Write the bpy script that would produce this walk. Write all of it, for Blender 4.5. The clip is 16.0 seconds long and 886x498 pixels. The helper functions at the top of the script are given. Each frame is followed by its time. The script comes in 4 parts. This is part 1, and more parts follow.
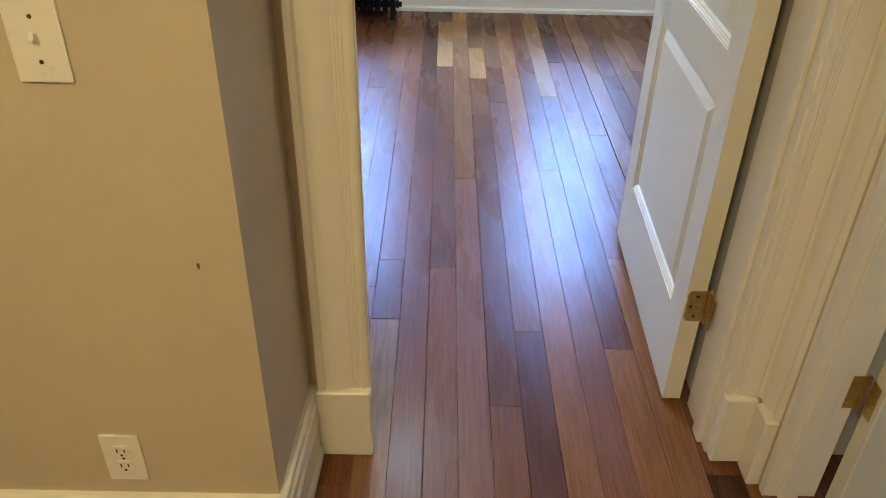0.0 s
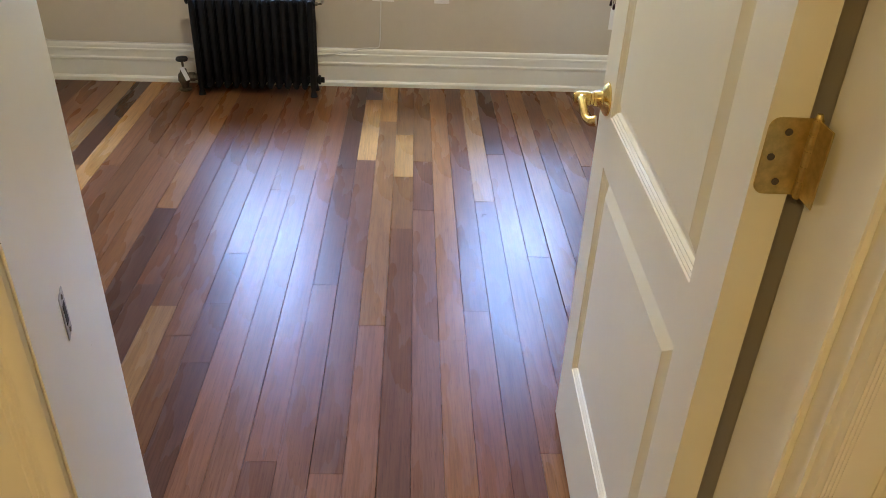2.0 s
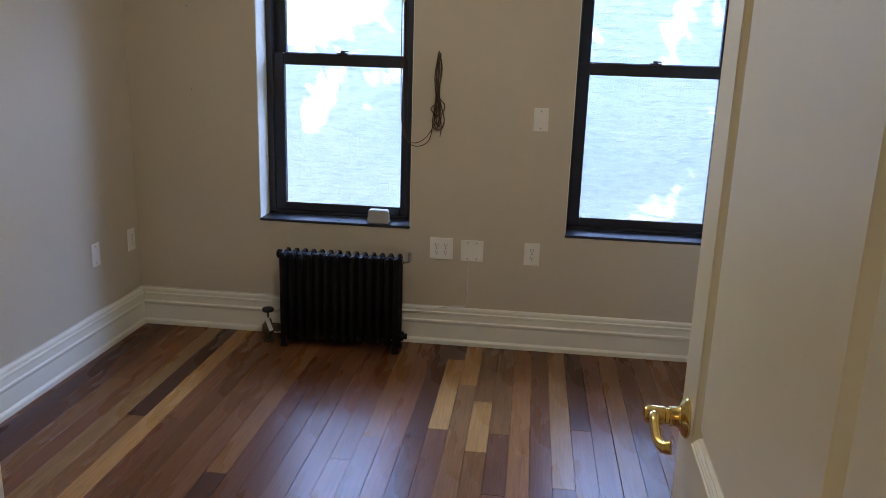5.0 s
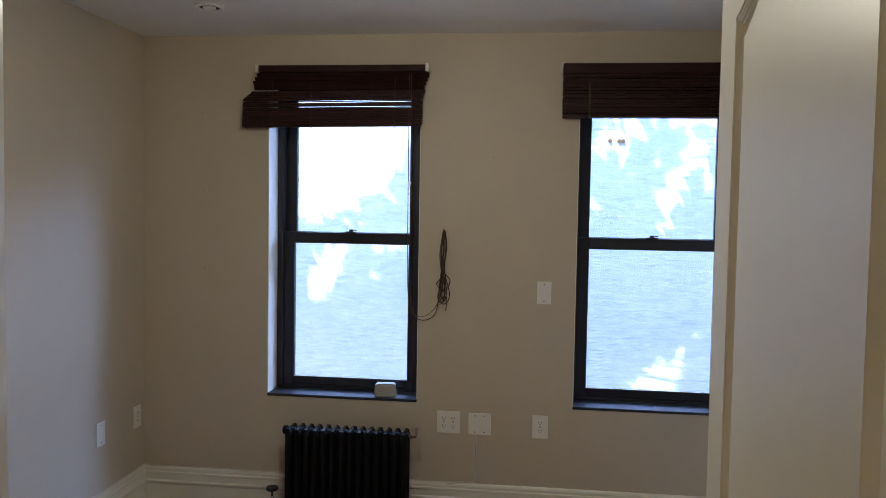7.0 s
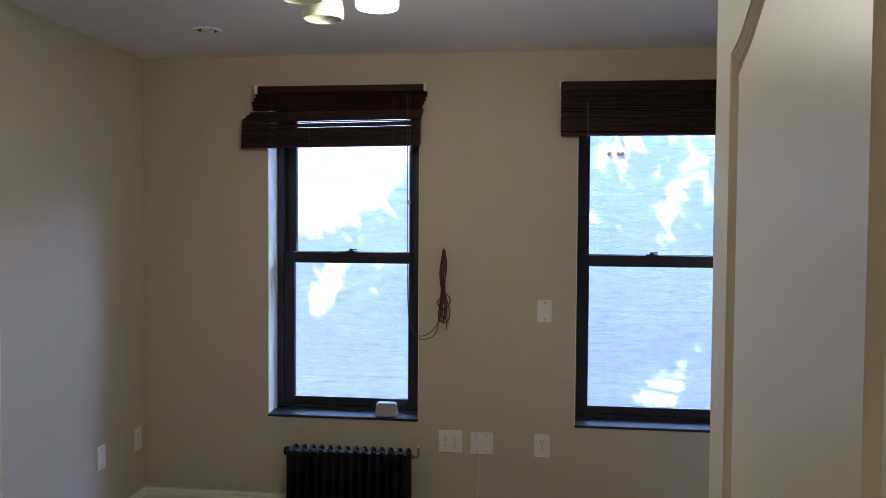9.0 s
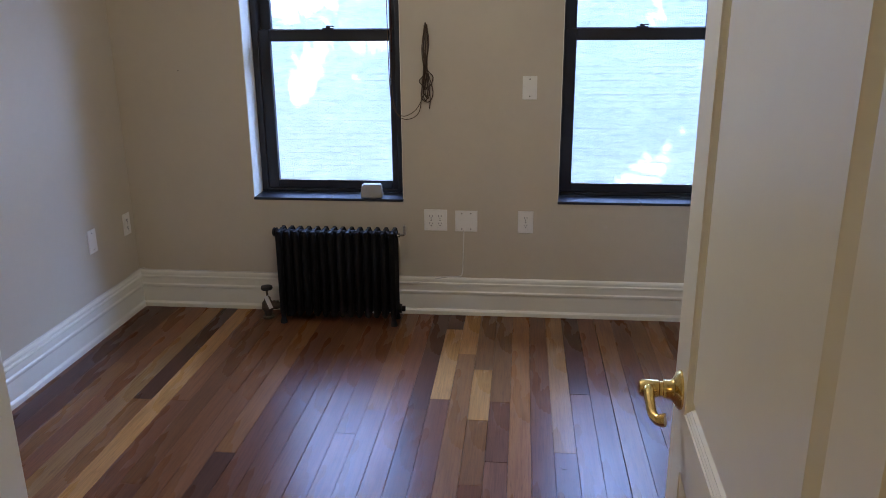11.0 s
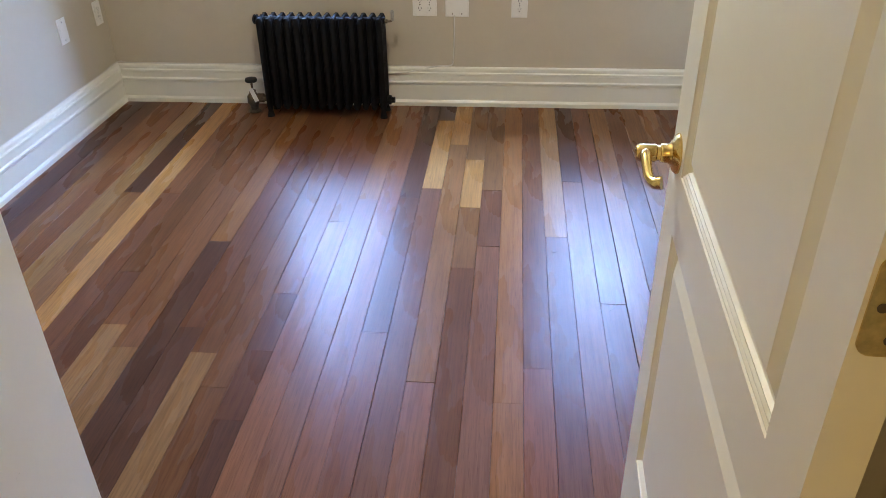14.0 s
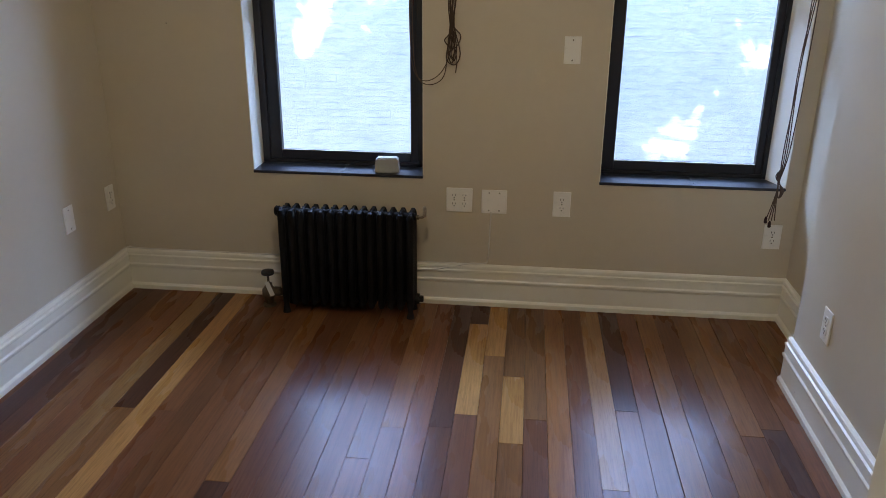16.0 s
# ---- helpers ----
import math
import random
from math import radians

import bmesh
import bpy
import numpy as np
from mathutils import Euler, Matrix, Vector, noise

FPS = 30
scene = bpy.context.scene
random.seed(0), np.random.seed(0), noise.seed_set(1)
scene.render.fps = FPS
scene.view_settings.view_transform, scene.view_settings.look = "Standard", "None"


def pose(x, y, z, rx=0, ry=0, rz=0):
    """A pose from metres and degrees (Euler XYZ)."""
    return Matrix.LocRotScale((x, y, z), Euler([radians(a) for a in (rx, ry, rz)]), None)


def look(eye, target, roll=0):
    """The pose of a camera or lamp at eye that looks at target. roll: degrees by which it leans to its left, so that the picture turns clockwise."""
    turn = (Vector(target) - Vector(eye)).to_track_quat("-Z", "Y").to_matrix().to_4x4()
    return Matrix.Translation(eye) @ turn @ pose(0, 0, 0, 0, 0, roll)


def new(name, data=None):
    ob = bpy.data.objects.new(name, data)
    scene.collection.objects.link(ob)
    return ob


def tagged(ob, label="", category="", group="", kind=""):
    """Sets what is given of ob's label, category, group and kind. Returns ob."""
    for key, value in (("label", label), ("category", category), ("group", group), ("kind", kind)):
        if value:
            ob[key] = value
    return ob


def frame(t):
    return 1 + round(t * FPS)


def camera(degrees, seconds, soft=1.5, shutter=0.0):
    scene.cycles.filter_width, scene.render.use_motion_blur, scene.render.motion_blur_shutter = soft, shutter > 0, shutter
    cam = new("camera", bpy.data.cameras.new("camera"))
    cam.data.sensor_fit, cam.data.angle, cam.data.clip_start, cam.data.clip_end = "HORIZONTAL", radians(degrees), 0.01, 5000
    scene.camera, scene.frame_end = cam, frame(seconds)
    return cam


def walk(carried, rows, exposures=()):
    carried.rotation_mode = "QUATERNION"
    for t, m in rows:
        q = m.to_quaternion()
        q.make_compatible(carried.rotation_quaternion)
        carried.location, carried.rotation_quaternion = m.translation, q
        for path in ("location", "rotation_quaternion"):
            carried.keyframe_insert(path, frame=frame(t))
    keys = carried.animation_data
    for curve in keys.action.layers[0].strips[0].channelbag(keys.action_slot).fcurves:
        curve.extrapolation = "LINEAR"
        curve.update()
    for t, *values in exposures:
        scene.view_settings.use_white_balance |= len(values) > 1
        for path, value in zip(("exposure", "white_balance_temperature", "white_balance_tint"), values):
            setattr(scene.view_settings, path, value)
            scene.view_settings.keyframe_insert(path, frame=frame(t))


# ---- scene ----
cam = camera(59.2, 16.0, soft=0.6)
PATH = [  # seconds, eye, target, roll
    (0, (-0.054, 0.574, 1.430), (-0.044, 2.240, 0.324), 1.29),
    (0.5, (-0.074, 0.818, 1.427), (0.080, 2.489, 0.339), 0.94),
    (1, (-0.051, 0.967, 1.454), (0.235, 2.631, 0.382), 1.65),
    (1.5, (0.059, 1.131, 1.456), (0.335, 2.809, 0.403), 2.84),
    (2, (0.154, 1.277, 1.468), (0.240, 2.982, 0.426), 2.38),
    (2.5, (0.164, 1.421, 1.471), (0.227, 3.139, 0.449), 2.34),
    (3, (0.159, 1.529, 1.479), (0.198, 3.274, 0.501), 2.11),
    (3.5, (0.223, 1.571, 1.503), (0.179, 3.375, 0.640), 2.95),
    (3.7, (0.244, 1.586, 1.509), (0.136, 3.409, 0.695), 2.61),
    (4.2, (0.257, 1.585, 1.508), (0.102, 3.455, 0.815), 2.24),
    (4.75, (0.267, 1.566, 1.497), (0.071, 3.476, 0.938), 1.97),
    (5.3, (0.271, 1.543, 1.487), (0.050, 3.484, 1.062), 1.79),
    (5.8, (0.270, 1.530, 1.487), (0.041, 3.493, 1.185), 1.67),
    (6, (0.264, 1.522, 1.494), (0.037, 3.493, 1.243), 1.58),
    (6.5, (0.255, 1.507, 1.560), (0.030, 3.486, 1.379), 1.16),
    (7, (0.262, 1.506, 1.573), (0.025, 3.489, 1.476), 0.96),
    (7.5, (0.269, 1.505, 1.606), (0.023, 3.489, 1.566), 0.87),
    (8, (0.266, 1.497, 1.616), (0.021, 3.482, 1.608), 0.74),
    (8.2, (0.269, 1.499, 1.627), (0.023, 3.484, 1.636), 0.75),
    (8.5, (0.269, 1.502, 1.628), (0.024, 3.486, 1.638), 0.69),
    (9, (0.267, 1.511, 1.616), (0.027, 3.495, 1.545), 0.38),
    (9.5, (0.262, 1.521, 1.596), (0.033, 3.497, 1.384), -0.01),
    (10, (0.259, 1.528, 1.578), (0.045, 3.484, 1.218), -0.27),
    (10.3, (0.259, 1.529, 1.572), (0.053, 3.471, 1.141), -0.29),
    (10.5, (0.260, 1.526, 1.564), (0.060, 3.459, 1.093), -0.22),
    (11, (0.271, 1.535, 1.539), (0.077, 3.437, 0.953), -0.46),
    (11.5, (0.278, 1.535, 1.514), (0.092, 3.389, 0.787), -0.72),
    (12, (0.282, 1.539, 1.495), (0.099, 3.347, 0.659), -1.03),
    (12.5, (0.281, 1.536, 1.477), (0.101, 3.313, 0.577), -0.91),
    (13, (0.276, 1.536, 1.455), (0.104, 3.254, 0.445), -1.15),
    (13.5, (0.270, 1.540, 1.441), (0.106, 3.229, 0.383), -1.24),
    (14, (0.268, 1.551, 1.462), (0.109, 3.252, 0.422), -1.03),
    (14.5, (0.286, 1.594, 1.501), (0.109, 3.388, 0.635), -0.38),
    (15, (0.242, 1.705, 1.509), (0.040, 3.527, 0.710), 0.72),
    (15.5, (0.147, 1.875, 1.528), (-0.052, 3.713, 0.765), 0.85),
    (16, (0.128, 2.012, 1.545), (-0.070, 3.873, 0.839), 0.44),
]
EXPOSURE = [(0.0, 3.28, 5900, 17), (0.5, 3.2, 6500, 17), (1.0, 3.15, 6800, 18), (1.5, 3.25, 6900, 18), (2.6, 3.05, 7000, 18), (3.5, 2.46, 6750, 19), (4.6, 2.1, 7000, 22),
            (6.0, 1.98, 7000, 24), (7.0, 1.90, 6700, 24), (8.2, 1.64, 6600, 24), (10.3, 2.05, 6450, 27), (11.3, 2.28, 6500, 25), (12.2, 2.95, 6550, 19), (14.0, 3.2, 6700, 19),
            (14.5, 2.7, 7100, 20), (15.0, 2.18, 7350, 21), (16.0, 2.05, 7500, 22)]
walk(cam, [(t, look(eye, aim, roll)) for t, eye, aim, roll in PATH], EXPOSURE)

# ---- light ----
SUN_DIR = Vector((0.42, 0.62, -0.88)).normalized()
world = bpy.data.worlds.new("sky")
scene.world = world
world.use_nodes = True
wn = world.node_tree.nodes
sky = wn.new("ShaderNodeTexSky")
sky.sky_type, sky.sun_disc = "NISHITA", False
sky.sun_elevation = math.asin(-SUN_DIR.z)
sky.sun_rotation = math.atan2(-SUN_DIR.x, -SUN_DIR.y)
world.node_tree.links.new(sky.outputs[0], wn["Background"].inputs[0])
wn["Background"].inputs[1].default_value = 0.085
sun = new("sun", bpy.data.lights.new("sun", "SUN"))
sun.data.energy, sun.data.angle, sun.data.color = 3.6, radians(0.5), (1.0, 0.95, 0.88)
sun.matrix_world = look((0, 0, 12), Vector((0, 0, 12)) + SUN_DIR)


def area_lamp(name, eye, aim, sx, sy, watts, colour):
    ob = new(name, bpy.data.lights.new(name, "AREA"))
    ob.data.shape, ob.data.size, ob.data.size_y = "RECTANGLE", sx, sy
    ob.data.energy, ob.data.color = watts, colour
    ob.matrix_world = look(eye, aim)
    return ob


# area lamp added in place of open sky above the neighbour's wall, to light the room through its two windows
area_lamp("sky_light", (-0.1, 8.9, 4.3), (-0.1, 4.4, 1.0), 11.0, 3.0, 930, (0.285, 0.52, 1.0))
# warm lamp on the hall's ceiling
area_lamp("hall_lamp", (-0.6, -0.1, 2.40), (-0.6, -0.05, 0.0), 0.3, 0.3, 3.5, (1.0, 0.795, 0.36))


# ---- materials ----
def nodes_of(name, rough=0.5, metal=0.0, colour=(0.5, 0.5, 0.5)):
    m = bpy.data.materials.new(name)
    m.use_nodes = True
    nt = m.node_tree
    b = nt.nodes["Principled BSDF"]
    b.inputs["Base Color"].default_value = (*colour, 1)
    b.inputs["Roughness"].default_value = rough
    b.inputs["Metallic"].default_value = metal
    return m, nt, b


def coords(nt, scale=(1, 1, 1), rot=(0, 0, 0), space="Object"):
    tc, mp = nt.nodes.new("ShaderNodeTexCoord"), nt.nodes.new("ShaderNodeMapping")
    mp.inputs["Scale"].default_value, mp.inputs["Rotation"].default_value = scale, rot
    nt.links.new(tc.outputs[space], mp.inputs[0])
    return mp


def noise_of(nt, mp, scale, detail=4, rough=0.6, distort=0.0):
    n = nt.nodes.new("ShaderNodeTexNoise")
    n.inputs["Scale"].default_value, n.inputs["Detail"].default_value = scale, detail
    n.inputs["Roughness"].default_value, n.inputs["Distortion"].default_value = rough, distort
    nt.links.new(mp.outputs[0], n.inputs["Vector"])
    return n.outputs["Fac"]


def ramp_of(nt, fac, *stops):
    r = nt.nodes.new("ShaderNodeValToRGB")
    e = r.color_ramp.elements
    while len(e) < len(stops):
        e.new(0.5)
    for el, (p, c) in zip(e, stops):
        el.position, el.color = p, (*c, 1) if not isinstance(c, float) else (c, c, c, 1)
    nt.links.new(fac, r.inputs[0])
    return r.outputs[0]


def mix_of(nt, fac, a, b, blend="MIX"):
    x = nt.nodes.new("ShaderNodeMix")
    x.data_type, x.blend_type = "RGBA", blend
    for sock, v in ((x.inputs[0], fac), (x.inputs[6], a), (x.inputs[7], b)):
        if isinstance(v, (int, float)):
            sock.default_value = v
        elif isinstance(v, tuple):
            sock.default_value = (*v, 1)
        else:
            nt.links.new(v, sock)
    return x.outputs[2]


def bump_of(nt, b, height, strength, distance):
    n = nt.nodes.new("ShaderNodeBump")
    n.inputs["Strength"].default_value, n.inputs["Distance"].default_value = strength, distance
    nt.links.new(height, n.inputs["Height"])
    nt.links.new(n.outputs[0], b.inputs["Normal"])


def painted(name, colour, rough, dirt=0.06, bump=0.15, fine=260, spread=0.08):
    """Rolled or brushed paint: faint blotches, fine stipple."""
    m, nt, b = nodes_of(name, rough)
    mp = coords(nt, space="Object")
    big, small = noise_of(nt, mp, 1.7, 5), noise_of(nt, mp, 26, 6)
    dark = tuple(c * (1 - dirt) for c in colour)
    lite = tuple(min(1, c * (1 + dirt * 0.7)) for c in colour)
    c1 = ramp_of(nt, big, (0.3, dark), (0.72, lite))
    c2 = mix_of(nt, 0.25, c1, ramp_of(nt, small, (0.35, dark), (0.65, lite)))
    nt.links.new(c2, b.inputs["Base Color"])
    nt.links.new(ramp_of(nt, small, (0.2, max(0.05, rough - spread)), (0.8, min(1.0, rough + spread))), b.inputs["Roughness"])
    if bump:
        bump_of(nt, b, noise_of(nt, mp, fine, 3), bump, 0.002)
    return m


WALL = painted("greige_wall_paint", (0.60, 0.520, 0.395), 0.62, 0.05, 0.25)
CEIL = painted("ceiling_paint", (0.85, 0.83, 0.785), 0.75, 0.04, 0.2)
TRIM = painted("white_trim_paint", (0.85, 0.81, 0.69), 0.34, 0.04, 0.04, 60)
DOOR = painted("white_door_paint", (0.80, 0.765, 0.635), 0.36, 0.03, 0.0, spread=0.015)
PLATE = painted("ivory_plastic", (0.87, 0.84, 0.77), 0.3, 0.02, 0.0)
BLACKFRAME = painted("black_window_paint", (0.014, 0.014, 0.017), 0.42, 0.3, 0.1)
RADIATOR = painted("black_radiator_enamel", (0.006, 0.006, 0.0065), 0.62, 0.35, 0.35, 120)
DARKSLOT, _, _ = nodes_of("dark_slot", 0.7, 0, (0.02, 0.018, 0.015))
RUBBER, _, _ = nodes_of("black_rubber", 0.6, 0, (0.02, 0.02, 0.02))
CORDMAT = painted("brown_cord", (0.09, 0.055, 0.035), 0.8, 0.3, 0.3, 400)
CABLE = painted("white_cable_sheath", (0.72, 0.68, 0.60), 0.5, 0.08, 0.0)
TAG = painted("white_paper_tag", (0.8, 0.79, 0.76), 0.7, 0.08, 0.1)
OUTER = painted("outer_wall_stucco", (0.42, 0.40, 0.38), 0.9, 0.15, 0.5, 60)


def brass_material(name, colour, rough):
    m, nt, b = nodes_of(name, rough, 1.0, colour)
    mp = coords(nt)
    f = noise_of(nt, mp, 90, 5)
    nt.links.new(ramp_of(nt, f, (0.3, tuple(c * 0.72 for c in colour)), (0.7, colour)), b.inputs["Base Color"])
    nt.links.new(ramp_of(nt, f, (0.3, rough + 0.12), (0.75, rough)), b.inputs["Roughness"])
    return m


BRASS = brass_material("polished_brass", (0.83, 0.60, 0.22), 0.14)
OLDBRASS = brass_material("aged_brass", (0.74, 0.58, 0.24), 0.32)
NICKEL = brass_material("brushed_nickel", (0.55, 0.52, 0.46), 0.3)
DULLBRASS = brass_material("dull_valve_metal", (0.20, 0.165, 0.12), 0.5)


def slate_material():
    m, nt, b = nodes_of("dark_slate", 0.3)
    mp = coords(nt)
    f = noise_of(nt, mp, 14, 8, 0.7, 0.6)
    nt.links.new(ramp_of(nt, f, (0.3, (0.008, 0.009, 0.012)), (0.6, (0.02, 0.022, 0.028)), (0.74, (0.10, 0.105, 0.11))), b.inputs["Base Color"])
    bump_of(nt, b, f, 0.3, 0.004)
    return m


SLATE = slate_material()
RADIATOR.node_tree.nodes["Principled BSDF"].inputs["Specular IOR Level"].default_value = 0.18


def wood_material():
    """Satin-varnished tropical hardwood, a tone of its own for every board, grain along y."""
    m, nt, b = nodes_of("varnished_hardwood", 0.27)
    info = nt.nodes.new("ShaderNodeObjectInfo")
    tc = nt.nodes.new("ShaderNodeTexCoord")
    add = nt.nodes.new("ShaderNodeVectorMath")
    add.operation = "MULTIPLY_ADD"
    comb = nt.nodes.new("ShaderNodeCombineXYZ")
    for i in range(3):
        nt.links.new(info.outputs["Random"], comb.inputs[i])
    nt.links.new(comb.outputs[0], add.inputs[0])
    add.inputs[1].default_value = (37.0, 53.0, 11.0)
    nt.links.new(tc.outputs["Object"], add.inputs[2])
    mp = nt.nodes.new("ShaderNodeMapping")
    mp.inputs["Scale"].default_value = (1.0, 0.035, 1.0)
    nt.links.new(add.outputs[0], mp.inputs[0])
    mp2 = nt.nodes.new("ShaderNodeMapping")
    mp2.inputs["Scale"].default_value = (1.0, 0.09, 1.0)
    nt.links.new(add.outputs[0], mp2.inputs[0])
    mp3 = nt.nodes.new("ShaderNodeMapping")
    mp3.inputs["Scale"].default_value = (1.0, 0.045, 1.0)
    nt.links.new(add.outputs[0], mp3.inputs[0])
    grain = noise_of(nt, mp, 150, 6, 0.62, 0.0)
    flow = noise_of(nt, mp2, 24, 4, 0.55, 0.35)
    blotch = noise_of(nt, mp2, 3.0, 3)
    pores = noise_of(nt, mp3, 420, 2, 0.5)
    base = info.outputs["Color"]
    c = mix_of(nt, ramp_of(nt, flow, (0.30, 0.0), (0.75, 0.5)), base, mix_of(nt, 1.0, base, (0.66, 0.58, 0.52), "MULTIPLY"))
    c = mix_of(nt, ramp_of(nt, grain, (0.42, 0.0), (0.66, 0.65)), c, mix_of(nt, 1.0, c, (0.54, 0.46, 0.42), "MULTIPLY"))
    c = mix_of(nt, ramp_of(nt, pores, (0.60, 0.0), (0.70, 0.6)), c, mix_of(nt, 1.0, c, (0.5, 0.44, 0.4), "MULTIPLY"))
    c = mix_of(nt, ramp_of(nt, blotch, (0.3, 0.0), (0.8, 0.4)), c, mix_of(nt, 1.0, c, (1.25, 1.3, 1.2), "MULTIPLY"))
    nt.links.new(c, b.inputs["Base Color"])
    scuff = noise_of(nt, coords(nt, (1, 0.2, 1), space="Object"), 9, 3, 0.5)
    nt.links.new(ramp_of(nt, scuff, (0.3, 0.25), (0.7, 0.315)), b.inputs["Roughness"])
    b.inputs["Specular IOR Level"].default_value = 0.16
    # blue of the reflected sky is put into the varnish's tint
    b.inputs["Specular Tint"].default_value = (0.50, 0.78, 1.0, 1)
    b.inputs["Coat Weight"].default_value, b.inputs["Coat Roughness"].default_value = 0.0, 0.24
    bump_of(nt, b, mix_of(nt, 0.5, grain, flow), 0.10, 0.0015)
    return m


WOOD = wood_material()
SUBFLOOR = painted("dark_subfloor", (0.018, 0.012, 0.009), 0.8, 0.3, 0.3)


def slat_material():
    m, nt, b = nodes_of("dark_mahogany_slat", 0.55)
    b.inputs["Specular IOR Level"].default_value = 0.25
    mp = coords(nt, (0.12, 1, 1))
    f = noise_of(nt, mp, 70, 6, 0.6, 0.5)
    nt.links.new(ramp_of(nt, f, (0.3, (0.016, 0.0045, 0.004)), (0.7, (0.045, 0.013, 0.011))), b.inputs["Base Color"])
    bump_of(nt, b, f, 0.15, 0.001)
    return m


SLAT = slat_material()


def glass_material():
    m, nt, b = nodes_of("window_glass", 0.0, 0, (1, 1, 1))
    out = nt.nodes["Material Output"]
    tr, gl, mx, fr = (nt.nodes.new("ShaderNode" + n) for n in ("BsdfTransparent", "BsdfGlossy", "MixShader", "Fresnel"))
    gl.inputs["Roughness"].default_value = 0.02
    fr.inputs["IOR"].default_value = 1.45
    nt.links.new(fr.outputs[0], mx.inputs[0])
    nt.links.new(tr.outputs[0], mx.inputs[1])
    nt.links.new(gl.outputs[0], mx.inputs[2])
    nt.links.new(mx.outputs[0], out.inputs[0])
    return m


GLASS = glass_material()


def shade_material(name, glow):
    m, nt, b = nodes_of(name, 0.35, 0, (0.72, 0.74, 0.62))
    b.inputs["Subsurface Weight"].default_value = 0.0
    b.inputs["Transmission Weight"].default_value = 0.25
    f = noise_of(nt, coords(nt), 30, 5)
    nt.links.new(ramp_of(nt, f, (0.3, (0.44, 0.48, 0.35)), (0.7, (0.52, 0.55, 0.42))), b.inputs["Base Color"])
    if glow:   # the bulb hangs low in the shade: its glow is put into the glass, less at the collar
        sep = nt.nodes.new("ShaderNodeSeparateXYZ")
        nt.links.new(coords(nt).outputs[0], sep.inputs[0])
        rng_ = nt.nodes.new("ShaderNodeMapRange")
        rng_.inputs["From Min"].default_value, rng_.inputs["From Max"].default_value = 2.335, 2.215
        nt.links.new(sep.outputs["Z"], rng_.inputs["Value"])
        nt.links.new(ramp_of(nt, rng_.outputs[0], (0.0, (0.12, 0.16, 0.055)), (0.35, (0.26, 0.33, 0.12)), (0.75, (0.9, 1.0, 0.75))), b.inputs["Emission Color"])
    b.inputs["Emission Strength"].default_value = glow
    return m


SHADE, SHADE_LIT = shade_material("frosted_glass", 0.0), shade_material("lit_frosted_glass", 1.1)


def facade_material():
    """White-painted brick, weathered, with rain streaks and courses that show through the paint."""
    m, nt, b = nodes_of("painted_brick", 0.85)
    mp = coords(nt)
    blot, fine = noise_of(nt, mp, 0.9, 7, 0.7), noise_of(nt, mp, 22, 6, 0.7)
    course = noise_of(nt, coords(nt, (0.34, 1, 1.5)), 17, 8, 0.8, 0.8)
    run = noise_of(nt, coords(nt, (1, 1, 0.12)), 3.2, 6, 0.7)
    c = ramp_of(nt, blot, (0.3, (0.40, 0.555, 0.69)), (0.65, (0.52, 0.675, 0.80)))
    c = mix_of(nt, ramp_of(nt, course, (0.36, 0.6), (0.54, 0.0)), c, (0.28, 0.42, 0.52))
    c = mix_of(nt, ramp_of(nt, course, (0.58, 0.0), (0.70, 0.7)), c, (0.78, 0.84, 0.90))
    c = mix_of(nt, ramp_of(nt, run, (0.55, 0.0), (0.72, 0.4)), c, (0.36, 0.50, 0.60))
    nt.links.new(c, b.inputs["Base Color"])
    bump_of(nt, b, mix_of(nt, 0.5, fine, course), 0.8, 0.02)
    return m


FACADE = facade_material()


def leaf_material():
    m, nt, b = nodes_of("green_leaf", 0.6, 0, (0.07, 0.11, 0.03))
    g = nt.nodes.new("ShaderNodeNewGeometry")
    nt.links.new(ramp_of(nt, g.outputs["Random Per Island"], (0.0, (0.04, 0.075, 0.02)), (1.0, (0.11, 0.15, 0.05))), b.inputs["Base Color"])
    return m


LEAF, BARK = leaf_material(), painted("bark", (0.12, 0.09, 0.065), 0.9, 0.3, 0.8, 40)
GROUND = painted("courtyard_concrete", (0.30, 0.29, 0.28), 0.9, 0.15, 0.5, 60)
GROUT = painted("grey_grout", (0.16, 0.16, 0.16), 0.8, 0.2, 0.2)
SCUFF = painted("brown_scuff", (0.17, 0.12, 0.06), 0.8, 0.3, 0.2)
STONE = painted("pale_stone", (0.40, 0.38, 0.335), 0.8, 0.14, 0.6, 70)


# ---- mesh helpers ----
def mesh_of(name, bm, material):
    me = bpy.data.meshes.new(name)
    bmesh.ops.recalc_face_normals(bm, faces=bm.faces)
    bm.to_mesh(me)
    bm.free()
    me.materials.append(material)
    return me


def part(name, bm, material, parent=None, label="", smooth=False):
    ob = new(name, mesh_of(name, bm, material))
    if smooth:
        for p in ob.data.polygons:
            p.use_smooth = True
        ob.data.set_sharp_from_angle(angle=radians(38))
    if parent is not None:
        ob.parent = parent
    return tagged(ob, label)


def structure(name, bm, material, label, smooth=False):
    return tagged(part(name, bm, material, None, label, smooth), kind="structure", category=name.split("_")[0])


def thing(name, label, category, place=(0, 0, 0), group=""):
    ob = new(name)
    ob.location = place
    ob.empty_display_size = 0.05
    return tagged(ob, label, category, group)


